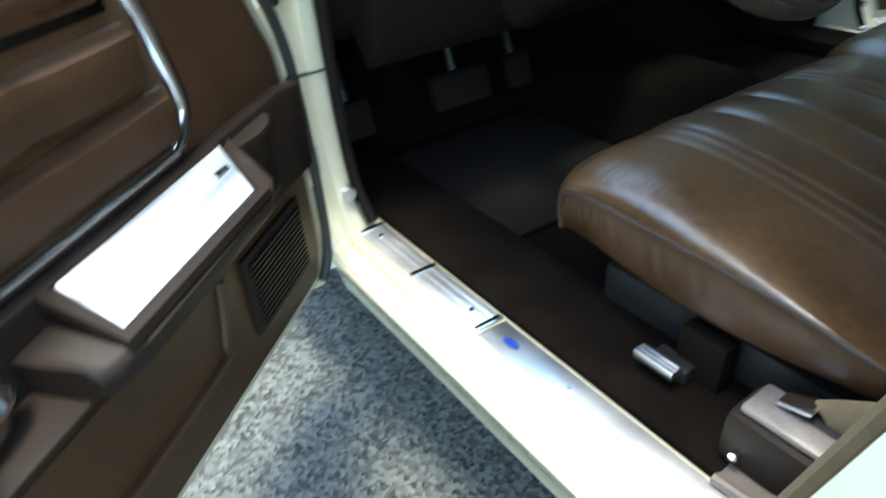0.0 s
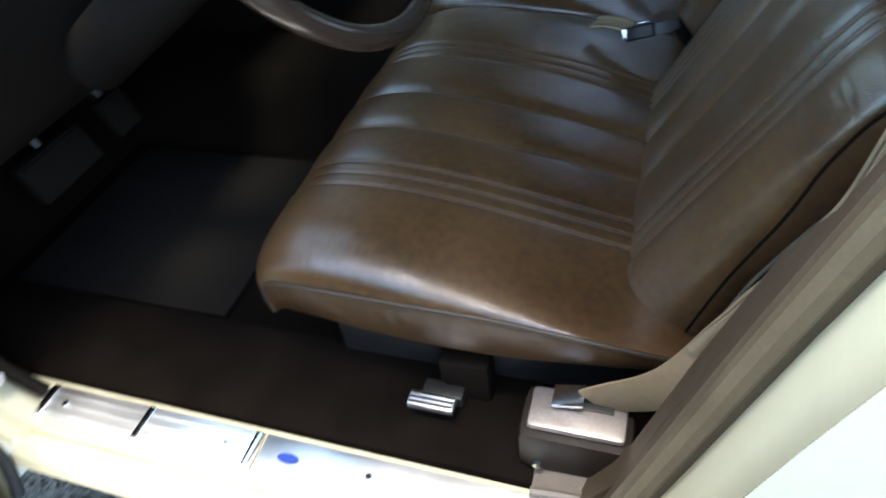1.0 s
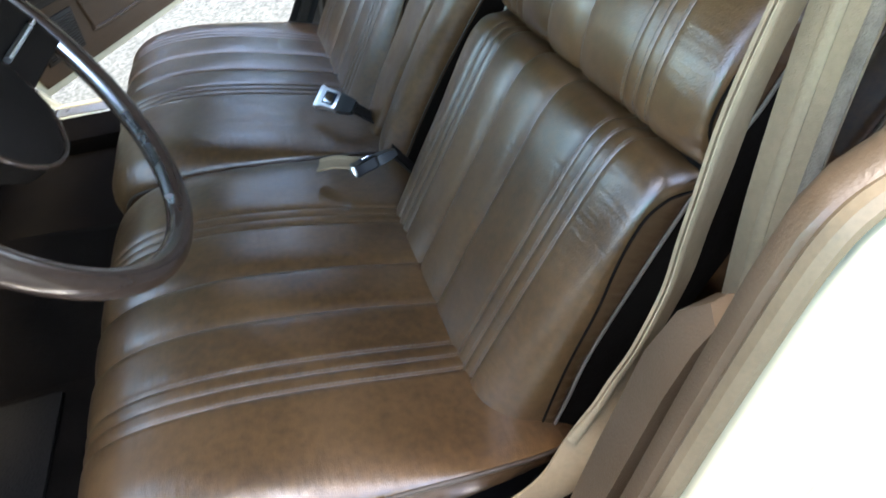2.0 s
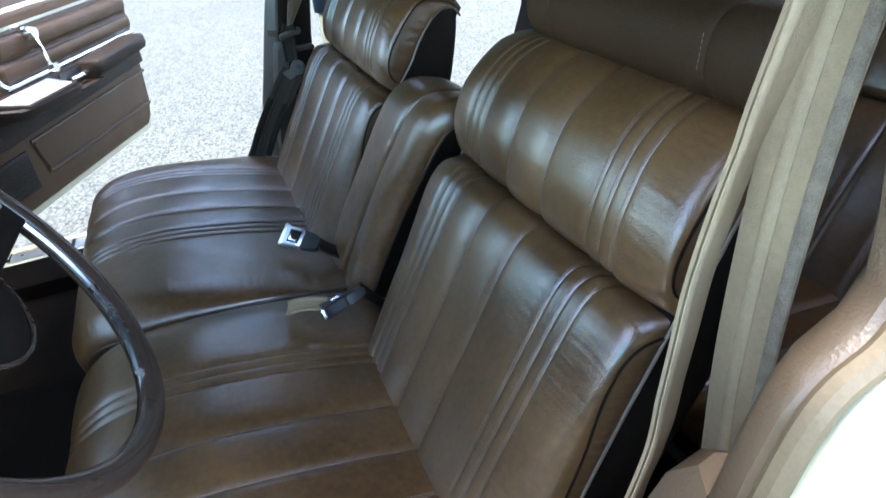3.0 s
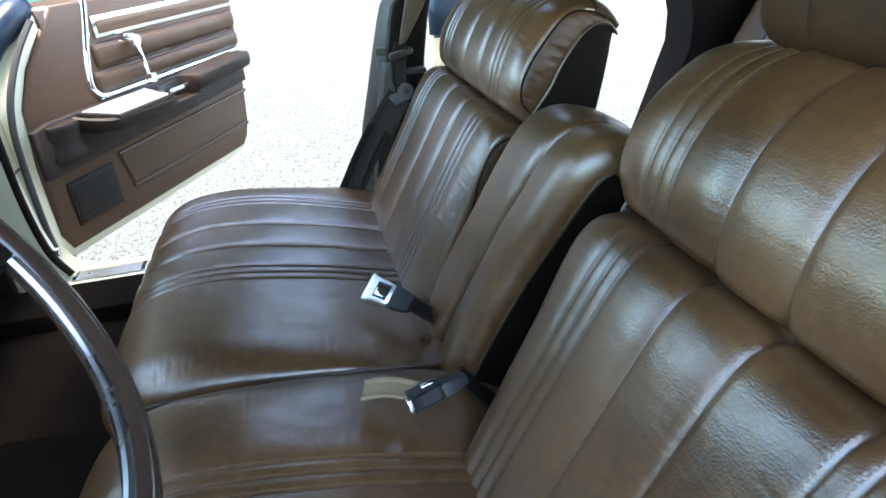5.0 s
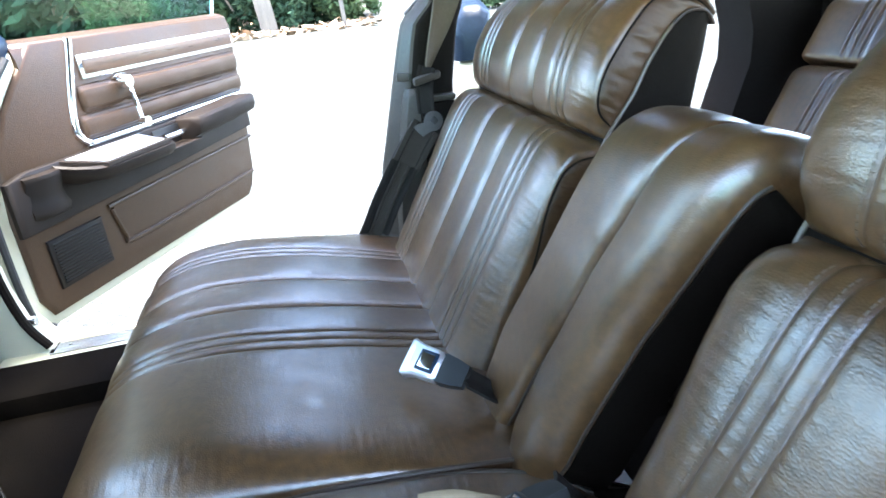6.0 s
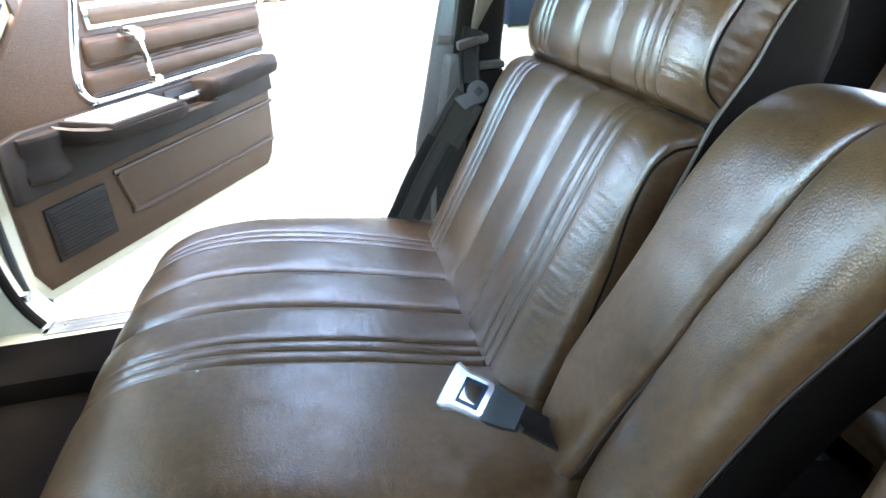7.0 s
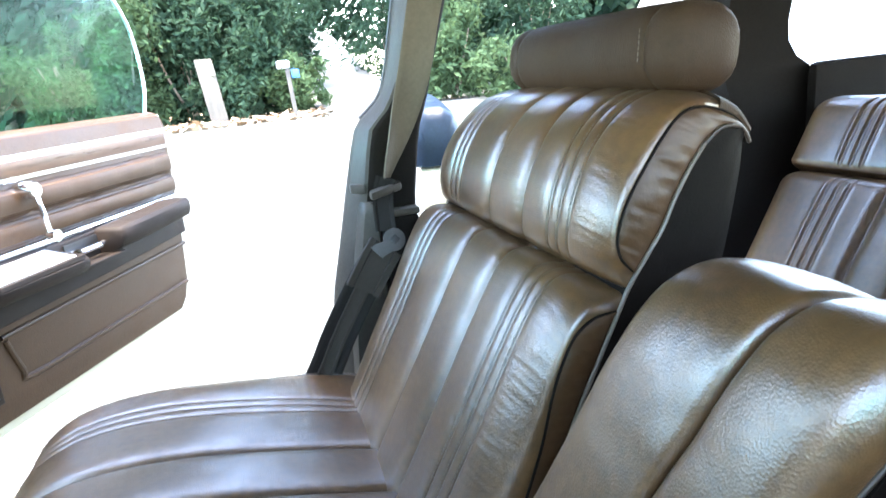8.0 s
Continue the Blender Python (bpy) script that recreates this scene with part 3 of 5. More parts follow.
# ---- seats ----
def back(s, y, d):
    """A place on a front seat's backrest: up the slope, across, and out of its face."""
    return (0.102 + 0.422 * s - 0.907 * d, y, 0.512 + 0.907 * s + 0.422 * d)


def pleats(triples, singles):
    out = []
    for t in triples:
        out += [(t + o, 0.0028, 0.0034) for o in (-0.021, 0.0, 0.021)] + [(t + o + e, -0.0010, 0.0036) for o in (-0.021, 0.0, 0.021) for e in (-0.0068, 0.0068)]
    wide = [(t, 0.0025, 0.045) for t in triples] + [(q, 0.0056, 0.0110) for q in singles]
    return out + wide + [(q, 0.0022, 0.0032) for q in singles]


def sheet(name, rings, mat, parent, label="", caps=True):
    """A closed skin through rings of points, linked as one mesh."""
    m = len(rings[0])
    vs = [tuple(p) for r in rings for p in r]
    fs = [(i * m + k, i * m + (k + 1) % m, (i + 1) * m + (k + 1) % m, (i + 1) * m + k) for i in range(len(rings) - 1) for k in range(m)]
    if caps:
        fs += [tuple(range(m)), tuple(range(len(vs) - m, len(vs)))]
    me = bpy.data.meshes.new(name)
    me.from_pydata(vs, [], fs)
    bm = bmesh.new()
    bm.from_mesh(me)
    bpy.data.meshes.remove(me)
    return part(name, bm, mat, parent, label)


def dense(points, n=16):
    return smoothline([tuple(p) + (0,) * (3 - len(p)) for p in points], n)


def quilt(name, centre, edge, y0, y1, roll, triples, singles, put, mat, parent, label, rows=150, puff=1.0, crown=0.003, fine=0.0002, tuck=0.045, seed=0.0, stitch=(0.0, 1.0), stitch_singles=False, round_top=0.0):
    """A quilted leather pad. centre and edge are matched lines (along, out, drawn in) down its middle and its sides; the skin rolls over
    from one to the other within roll of each side. triples are three lapped seams in a row, singles one deep seam."""
    c, e = dense(centre), dense(edge)
    run = [0.0]
    for a, b in zip(c, c[1:]):
        run.append(run[-1] + (Vector((b.x, b.y, 0)) - Vector((a.x, a.y, 0))).length)
    mid, half = (y0 + y1) / 2, (y1 - y0) / 2
    lines = [(t + o, 0.0052, 0.0044) for t in triples for o in (-0.021, 0.0, 0.021)] + [(q, 0.0098, 0.0070) for q in singles]
    marks = [t + o + 0.0034 for t in triples for o in (-0.021, 0.0, 0.021)] + ([q + 0.0036 for q in singles] if stitch_singles else [])
    cols = {round(y0 + roll * (1 - math.cos(a)), 5) for a in [math.pi / 2 * i / 13 for i in range(14)]}
    cols |= {round(y1 - roll * (1 - math.cos(a)), 5) for a in [math.pi / 2 * i / 13 for i in range(14)]}
    cols |= set(stations(y0 + roll, y1 - roll, 40))
    for y, _, w in lines:
        cols |= {round(y + o * w / 0.0046, 5) for o in (-0.011, -0.0075, -0.005, -0.003, -0.0017, -0.0007, 0.0, 0.0007, 0.0017, 0.003, 0.005, 0.0075, 0.011)}
    cols = sorted(q for q in cols if y0 <= q <= y1)
    keep = [cols[0]]
    for q in cols[1:]:
        if q - keep[-1] > 0.0006:
            keep.append(q)
    cols = keep
    near = {q: (sum(-d * puff * math.exp(-abs(q - y) / (w * (1.55 if q > y else 0.6))) for y, d, w in lines), max([0.0] + [math.exp(-abs(q - y) / 0.013) for y, _, w in lines])) for q in cols + marks}
    rings, threads = [], {q: [] for q in marks}
    j = 0
    for i in range(rows + 1):
        want = run[-1] * i / rows
        while j < len(run) - 2 and run[j + 1] < want:
            j += 1
        k = (want - run[j]) / max(1e-9, run[j + 1] - run[j])
        p, q = c[j].lerp(c[j + 1], k), e[j].lerp(e[j + 1], k)
        a, b = c[max(0, j - 3)], c[min(len(c) - 1, j + 4)]
        n = Vector((a.y - b.y, b.x - a.x)).normalized()
        if n.y < -0.75:
            n = -n
        tame = min(1.0, i / 6, (rows - i) / 6)
        wide = roll * (1 + 1.1 * round_top * min(1.0, max(0.0, (p.x - 0.42) / 0.08)))

        def at(y):
            d = min(y - y0, y1 - y)
            g = (1 - max(0.0, (wide - d) / wide) ** 2.3) ** (1 / 2.3) if d < wide else 1.0
            sink, close = near[y]
            u = p.x * g + q.x * (1 - g), p.y * g + q.y * (1 - g)
            rolling = max(0.0, 1 - abs(d - 0.45 * roll) / (0.55 * roll))
            h = crown * (1 - ((y - mid) / half) ** 2) + sink * min(1.0, g * 1.1) * tame
            h += fine * (0.2 + 2.6 * close * (1 - close) + 1.4 * rolling) * tame * (noise.noise(Vector((want * 175, y * 30, seed))) + 0.5 * noise.noise(Vector((want * 90, y * 50, seed + 3))))
            h += 0.0011 * noise.noise(Vector((want * 11, y * 11, seed + 7))) * g
            return put(u[0] + n.x * h, mid + (y - mid) * (1 - q.z / half), u[1] + n.y * h)

        ring = [at(y) for y in cols]
        for s, y in ((-1, y1), (1, y0)):
            ring.append(put(q.x - n.x * tuck, mid + (y + s * 0.014 - mid) * (1 - q.z / half), q.y - n.y * tuck))
        rings.append(ring)
        if stitch[0] <= i / rows <= stitch[1]:
            for y in marks:
                threads[y].append(Vector(at(y)) + Vector(put(n.x * 0.0004, 0, n.y * 0.0004)) - Vector(put(0, 0, 0)))
    pad = sheet(name, rings, mat, parent, label)
    if marks and stitch[1] > stitch[0]:
        tagged(part("stitching", stitches([threads[y] for y in marks]), THREAD, pad, smooth=False), kind="stuff")
    return pad


def gathered(front, rear, yo, s, put, n=110, bulge=0.003, fold=0.0013, pitch=120.0):
    """A gathered strip on a seat's side between its two seams, each a line of (along, out, drawn in)."""
    f, r = dense(front, 24), dense(rear, 24)
    rings = []
    for i in range(n + 1):
        t = i / n
        p = f[min(len(f) - 1, round(t * (len(f) - 1)))]
        q = r[min(len(r) - 1, round(t * (len(r) - 1)))]
        ring = []
        calm = min(1.0, t * 9, (1 - t) * 9)
        for k in range(11):
            v = k / 10
            m = p.lerp(q, v)
            w = math.sin(math.pi * v)
            out = bulge * w ** 0.7 + (noise.noise(Vector((m.x * pitch, v * 1.4, yo * 9))) + 0.5 * noise.noise(Vector((m.x * pitch * 2.3, v * 2, yo * 5)))) * fold * w ** 0.6 * calm
            ring.append(put(m.x, yo + s * m.z - s * out, m.y))
        ring += [put(q.x, yo + s * (q.z + 0.02), q.y), put(p.x, yo + s * (p.z + 0.02), p.y)]
        rings.append(ring)
    return rings


LOW_CENTRE = ((-0.06, 0.058), (0.0, 0.056), (0.08, 0.050), (0.16, 0.044), (0.22, 0.039), (0.262, 0.035), (0.292, 0.029), (0.308, 0.020), (0.316, 0.006), (0.319, -0.014))
LOW_EDGE = ((-0.06, -0.020), (0.0, -0.008), (0.08, 0.004), (0.16, 0.010), (0.21, 0.018), (0.245, 0.020), (0.270, 0.017), (0.289, 0.005), (0.300, -0.016), (0.318, -0.020))
UP_CENTRE = ((0.322, -0.014), (0.325, 0.004), (0.333, 0.015), (0.350, 0.023), (0.38, 0.030), (0.41, 0.031), (0.44, 0.027), (0.468, 0.016), (0.491, -0.001), (0.509, -0.025), (0.519, -0.053), (0.518, -0.080), (0.505, -0.106))
UP_EDGE = ((0.322, -0.020, 0), (0.328, -0.019, 0), (0.338, -0.017, 0), (0.347, 0.001, 0), (0.365, 0.012, 0), (0.395, 0.014, 0.001), (0.43, 0.007, 0.004), (0.460, -0.002, 0.008), (0.482, -0.012, 0.012), (0.496, -0.030, 0.016), (0.503, -0.055, 0.019), (0.502, -0.080, 0.021), (0.493, -0.102, 0.023))
PIPE = ((-0.05, -0.030, 0), (0.03, -0.022, 0), (0.10, -0.013, 0), (0.2, -0.013, 0), (0.3, -0.016, 0), (0.33, -0.018, 0), (0.38, -0.028, 0), (0.41, -0.031, 0.002), (0.44, -0.037, 0.005), (0.466, -0.046, 0.009), (0.486, -0.062, 0.014), (0.494, -0.085, 0.018), (0.486, -0.106, 0.024))


def shell(y0, y1):
    """The rounded vinyl shell behind a backrest, from its piping round the back."""
    line = dense(PIPE, 6)
    rear = [(-0.12, -0.118), (0.05, -0.135), (0.25, -0.145), (0.36, -0.137), (0.42, -0.125), (0.46, -0.116), (0.485, -0.108), (0.60, -0.10)]
    rings = []
    for p in [Vector((-0.12, -0.035, 0))] + line:
        for (a, b), (c, d) in zip(rear, rear[1:]):
            if a <= p.x <= c:
                r = b + (d - b) * (p.x - a) / (c - a)
        r = min(r, p.y - 0.006)
        deep = p.y - r
        half = [(p.z + 0.001, p.y), (p.z - 0.002, p.y - 0.3 * deep), (p.z + 0.002, p.y - 0.6 * deep), (p.z + 0.010, p.y - 0.82 * deep), (p.z + 0.026, p.y - 0.95 * deep), (p.z + 0.055, r), (p.z + 0.12, r - 0.003)]
        ring = [back(p.x, y0 + q, d) for q, d in half] + [back(p.x, y1 - q, d) for q, d in reversed(half)]
        ring += [back(p.x, y1 - 0.02 - p.z, p.y + 0.004), back(p.x, y0 + 0.02 + p.z, p.y + 0.004)]
        rings.append(ring)
    return rings


def head_rest(y0, y1, seam, x0, z0, high):
    """A rounded head restraint from y0 to y1, with a lapped seam in from each end."""
    depth, r = 0.092, 0.036
    outline = []
    for cx, cz, a0 in ((depth - r, high - r, 0), (r, high - r, 90), (r, r, 180), (depth - r, r, 270)):
        outline += [(cx + r * math.cos(radians(a0 + q)), cz + r * math.sin(radians(a0 + q))) for q in (0, 18, 36, 54, 72, 90)]
    rings = []
    for y in stations(y0, y1, 60, (seam, y0 + y1 - seam), (-0.008, -0.005, -0.003, -0.0015, -0.0006, 0, 0.0006, 0.0015, 0.003, 0.005, 0.008)):
        e = min(y - y0, y1 - y) / 0.034
        k = (1 - max(0.0, 1 - e) ** 2.4) ** (1 / 2.4) if e < 1 else 1.0
        shrink = (1 - k) * 0.034
        dip = sum(0.0032 * math.exp(-abs(y - q) / 0.0045) for q in (seam, y0 + y1 - seam))
        ring = []
        for x, z in outline:
            dx, dz = x - depth / 2, z - high / 2
            f = 1 - (shrink + dip) / 0.05 + 0.02 * (1 - ((y - (y0 + y1) / 2) / ((y1 - y0) / 2)) ** 2)
            f += 0.012 * noise.noise(Vector((x * 30, y * 22, z * 30)))
            ring.append((x0 + depth / 2 + dx * f + 0.10 * dz * f, y, z0 + high / 2 + dz * f - 0.10 * dx))
        rings.append(ring)
    thread = [(x0 - 0.0006 + 0.10 * (q - high / 2), seam + 0.004, z0 + q + 0.004) for q in [r * 0.9 + (high - 1.5 * r) * i / 12 for i in range(13)]]
    return rings, thread


def front_seat(name, label, y_out, y_in, triples, singles, c_out, c_in, c_triples, c_singles, lift, head, longer=1.0, worn=1.0, narrow=0.0):
    """A front seat: cushion, backrest in two pads, side gussets, shell and head restraint."""
    y0, y1 = min(y_out, y_in), max(y_out, y_in)
    sgn = 1 if y_out < y_in else -1
    seat = thing(name, label, "car seat", (0.0, (y0 + y1) / 2, FLOOR))

    def top(s, y, d):
        """The upper pad's outer side draws in towards the head restraint."""
        k = narrow * (0.45 + 0.55 * min(1.0, max(0.0, (s - 0.33) / 0.09))) * max(0.0, 1 - abs(y - y_out) / 0.42)
        return back(s, y + sgn * k, d)

    quilt("backrest_pad", LOW_CENTRE, LOW_EDGE, y0, y1, 0.062, triples, singles, back, LEATHER, seat, "pleated brown leather lower back pad", 290, seed=y0, stitch=(0.12, 0.93))
    quilt("upper_back_pad", UP_CENTRE, UP_EDGE, y0, y1, 0.062, triples, singles, top, LEATHER, seat, "pleated brown leather upper back pad", 250, seed=y0 + 5, stitch=(0.06, 0.72), round_top=1.0)
    # dark skin added over the pad's top edge, as shade against rear glare
    quilt("top_shade", UP_CENTRE[10:], UP_EDGE[10:], y0 - 0.001, y1 + 0.001, 0.062, (), (), lambda s, y, d: top(s + 0.0028, y, d - 0.001), HEADVINYL, seat, "added dark skin that shades the top of the backrest", 40, seed=y0 + 5, round_top=1.0)
    for yo, s in ((y_out, sgn), (y_in, -sgn)):
        low = [(-0.05, -0.018), (0.0, -0.008), (0.08, 0.004), (0.16, 0.010), (0.21, 0.018), (0.245, 0.020), (0.270, 0.017), (0.289, 0.005), (0.300, -0.014)]
        low_rear = [(-0.05, -0.030), (0.0, -0.025), (0.08, -0.015), (0.16, -0.0125), (0.21, -0.013), (0.245, -0.014), (0.270, -0.015), (0.289, -0.0155), (0.302, -0.016)]
        up = [(0.339, -0.017, 0), (0.347, 0.001, 0), (0.365, 0.012, 0), (0.395, 0.014, 0.001), (0.43, 0.007, 0.004), (0.458, -0.002, 0.008), (0.480, -0.013, 0.012), (0.494, -0.030, 0.0155), (0.5005, -0.055, 0.0185), (0.500, -0.080, 0.0205), (0.492, -0.101, 0.0225)]
        up_rear = [(0.335, -0.0185, 0), (0.347, -0.021, 0), (0.365, -0.025, 0), (0.395, -0.030, 0.001), (0.43, -0.035, 0.004), (0.455, -0.042, 0.007), (0.472, -0.050, 0.010), (0.487, -0.064, 0.014), (0.494, -0.085, 0.0175), (0.492, -0.096, 0.020), (0.487, -0.106, 0.0225)]
        sheet("side_gusset", gathered(low, low_rear, yo, s, back, 170), GUSSET, seat, "gathered tan brown leather side gusset")
        sheet("side_gusset", gathered(up, up_rear, yo, s, top, 130), GUSSET, seat, "gathered tan brown leather side gusset")
        for line, put in ((low, back), (up, top)):
            part("welt", tube([put(p.x, yo + s * (p.z - 0.0008), p.y) for p in dense(line, 8)], 0.0014), SEATBACK, seat, "dark leather welt")
        part("piping", tube([back(p.x, yo + s * (p.z - 0.002), p.y) for p in dense(PIPE[:10], 8)], 0.0020), PIPING, seat, "pale tan piping")
        # same piping over the top, its colour darkened to stand for shade
        part("piping", tube([back(p.x, yo + s * (p.z - 0.002), p.y) for p in dense(PIPE[9:], 8)], 0.0020), DARKPIPING, seat, "piping with shade in its colour over the top")
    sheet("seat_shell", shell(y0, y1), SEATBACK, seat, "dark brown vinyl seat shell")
    # cushion
    c0, c1 = min(c_out, c_in), max(c_out, c_in)

    def cush(l, w, h):
        return (0.165 - l * longer, w, 0.497 + lift + 0.150 * l * longer + h)

    centre = ((0.0, -0.030), (0.03, -0.016), (0.07, 0.001), (0.14, 0.011), (0.24, 0.022), (0.34, 0.026), (0.41, 0.021), (0.47, 0.007), (0.508, -0.013), (0.533, -0.038), (0.545, -0.068), (0.540, -0.105))
    edge = ((0.0, -0.040, 0.050), (0.03, -0.014, 0.030), (0.07, 0.000, 0.012), (0.14, 0.009, 0.002), (0.24, 0.007, 0), (0.34, -0.006, 0), (0.42, -0.018, 0.002), (0.468, -0.029, 0.006), (0.500, -0.042, 0.012), (0.517, -0.060, 0.017), (0.524, -0.082, 0.021), (0.522, -0.110, 0.023))
    quilt("cushion", centre, edge, c0, c1, 0.075, c_triples, c_singles, cush, LEATHER, seat, "pleated brown leather seat cushion", 300, puff=worn, crown=0.005, fine=0.0003, seed=c0 + 11, stitch=(0.16, 0.78), stitch_singles=worn > 0.9)
    for yo, s in ((c0, 1), (c1, -1)):
        rim = [q for q in edge[1:]]
        part("piping", tube([cush(p.x, yo + s * (p.z - 0.0012), p.y) for p in dense(rim, 8)], 0.0026), DARKPIPING, seat, "dark brown piping")
        foot = [(0.03, -0.030, 0.034), (0.07, -0.028, 0.018), (0.14, -0.042, 0.012), (0.24, -0.072, 0.014), (0.34, -0.092, 0.018), (0.41, -0.098, 0.020), (0.455, -0.100, 0.022), (0.485, -0.103, 0.024), (0.503, -0.106, 0.026), (0.513, -0.110, 0.028), (0.518, -0.113, 0.028)]
        sheet("cushion_side", gathered(rim, foot, yo, s, cush, 170, 0.005, 0.0016, 110.0), GUSSET, seat, "gathered tan brown leather cushion side")
    part("seat_frame", box(-0.30, 0.14, c0 + 0.05, c1 - 0.05, FLOOR + 0.002, 0.425 + lift, 0.01), BLACK, seat, "black painted seat frame")
    # head restraint
    rings, thread = head_rest(*head)
    rest = sheet("head_restraint", rings, HEADVINYL, seat, "brown leather head restraint")
    tagged(part("stitching", stitches([thread]), THREAD, rest, smooth=False), kind="stuff")
    for q in (0.3, 0.7):
        y = head[0] + (head[1] - head[0]) * q
        part("restraint_post", tube([(0.37, y, 0.92), (0.372, y, 0.98)], 0.006), CHROME, seat)
    return seat


front_seat("front_seat", "brown pleated leather driver's seat with worn tan highlights", 0.187, 0.648, (0.275, 0.561), (0.388, 0.470), 0.135, 0.785, (0.291, 0.597), (0.391, 0.477), 0.0, (0.192, 0.590, 0.262, 0.318, 0.956, 0.086), 1.0, 0.75)
front_seat("front_seat", "brown pleated leather front passenger seat, empty", 1.466, 0.962, (1.044, 1.362), (1.132, 1.230), 1.490, 0.790, (1.048, 1.372), (1.150, 1.248), 0.004, (0.998, 1.370, 1.040, 0.325, 0.955, 0.086), 1.03, 1.0, 0.026)

ARM_FACE = ((-0.030, -0.050), (-0.042, -0.015), (-0.038, 0.014), (-0.022, 0.030), (0.02, 0.037), (0.10, 0.039), (0.20, 0.038), (0.29, 0.036), (0.335, 0.030), (0.362, 0.014), (0.376, -0.010), (0.382, -0.050), (0.374, -0.085), (0.345, -0.115))


def between(points, q):
    """The height at q of a line through points."""
    for (a, b), (c, d) in zip(points, points[1:]):
        if q <= c:
            return b + (d - b) * max(0.0, (q - a) / (c - a))
    return points[-1][1]


ARM_SPLIT = ((-0.05, 0.834), (0.01, 0.832), (0.06, 0.826), (0.15, 0.811), (0.21, 0.802), (0.265, 0.788), (0.33, 0.776), (0.38, 0.768))
ARM_LEFT = ((-0.05, 0.908), (-0.02, 0.920), (0.02, 0.927), (0.08, 0.928), (0.185, 0.907), (0.275, 0.893), (0.345, 0.877), (0.38, 0.866))
ARM_RIGHT = ((-0.05, 0.765), (0.0, 0.757), (0.06, 0.750), (0.18, 0.730), (0.25, 0.710), (0.32, 0.694), (0.38, 0.686))

for left in (False, True):
    arm = thing("centre_armrest", "folded-up brown leather centre armrest between the seats", "armrest", (0.1, 0.83 if left else 0.76, 0.48), group="centre armrests")
    line = dense(ARM_FACE, 12)
    rings, seam_low, seam_high, seam_side, seam_deep = [], [], [], [], []
    for i, p in enumerate(line):
        a, b = line[max(0, i - 2)], line[min(len(line) - 1, i + 2)]
        n = Vector((a.y - b.y, b.x - a.x)).normalized()
        gap = max(0.0, 1 - max(0.0, p.x) / 0.16) ** 0.8
        split = between(ARM_SPLIT, p.x)
        lo, hi = (split + 0.0008 + 0.012 * gap, between(ARM_LEFT, p.x)) if left else (between(ARM_RIGHT, p.x), split - 0.0008 - 0.004 * gap)
        foot = max(0.0, 0.02 - p.x) * 0.25
        lo, hi = lo + foot, hi - foot
        rlo, rhi = (0.009, 0.013) if left else (0.030, 0.010)
        ring = []
        ys = [lo + rlo * (1 - math.cos(math.pi / 2 * k / 8)) for k in range(9)]
        ys += [lo + rlo + (hi - lo - rlo - rhi) * k / 12 for k in range(1, 12)]
        ys += [hi - rhi * (1 - math.cos(math.pi / 2 * k / 8)) for k in range(8, -1, -1)]
        for y in ys:
            drop = 0.0
            for e, r in ((y - lo, rlo), (hi - y, rhi)):
                if e < r:
                    drop += r * (1.1 - 1.1 * math.sqrt(max(0.0, 1 - ((r - e) / r) ** 2)))
            swell = 0.0035 * (1 - abs(2 * (y - lo) / (hi - lo) - 1) ** 2.5) + 0.0007 * noise.noise(Vector((p.x * 28, y * 28, 3.0)))
            edge = max(0.0, 1 - min(y - lo, hi - y) / 0.035)
            swell += 0.00035 * edge * noise.noise(Vector((p.x * 230, y * 40, 9.0)))
            ring.append(back(p.x - n.x * (drop - swell), y, p.y - n.y * (drop - swell)))
        for y in (hi - 0.003, lo + 0.003):
            ring.append(back(min(0.30, max(-0.01, p.x)), y, -0.11 if p.y < 0.02 else -0.06))
        rings.append(ring)
        seam_side.append(Vector(back(p.x - n.x * rlo * 1.2, lo - 0.0032, p.y - n.y * rlo * 1.2)))
        seam_deep.append(Vector(back(min(0.30, max(-0.01, p.x)), lo - 0.0012, -0.11 if p.y < 0.02 else -0.06)))
        seam_low.append(back(p.x - n.x * rlo * 1.1, lo - 0.0006, p.y - n.y * rlo * 1.1))
        seam_high.append(back(p.x - n.x * rhi * 1.1, hi + 0.0006, p.y - n.y * rhi * 1.1))
    pad = sheet("pad", rings, LEATHER, arm)
    # added near-black sheet: the shade in the gap beside the driver's seat
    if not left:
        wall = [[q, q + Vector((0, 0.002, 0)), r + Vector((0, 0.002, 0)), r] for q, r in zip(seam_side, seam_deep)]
        sheet("side_shade", wall[6:112], SEATBACK, arm, "near-black sheet that paints shade on the armrest's side")
    part("piping", tube(seam_low[8:110], 0.0017), DARKPIPING, arm, "dark brown piping")
    part("piping", tube(seam_high[8:110], 0.0018), PIPING, arm, "pale tan piping")

# rear bench
bench = thing("rear_bench_seat", "brown pleated leather rear bench seat, empty", "car seat", (1.1, MID, FLOOR))


def rear_back(l, w, h):
    return (0.80 + 0.487 * l - 0.873 * h, w, 0.50 + 0.873 * l + 0.487 * h)


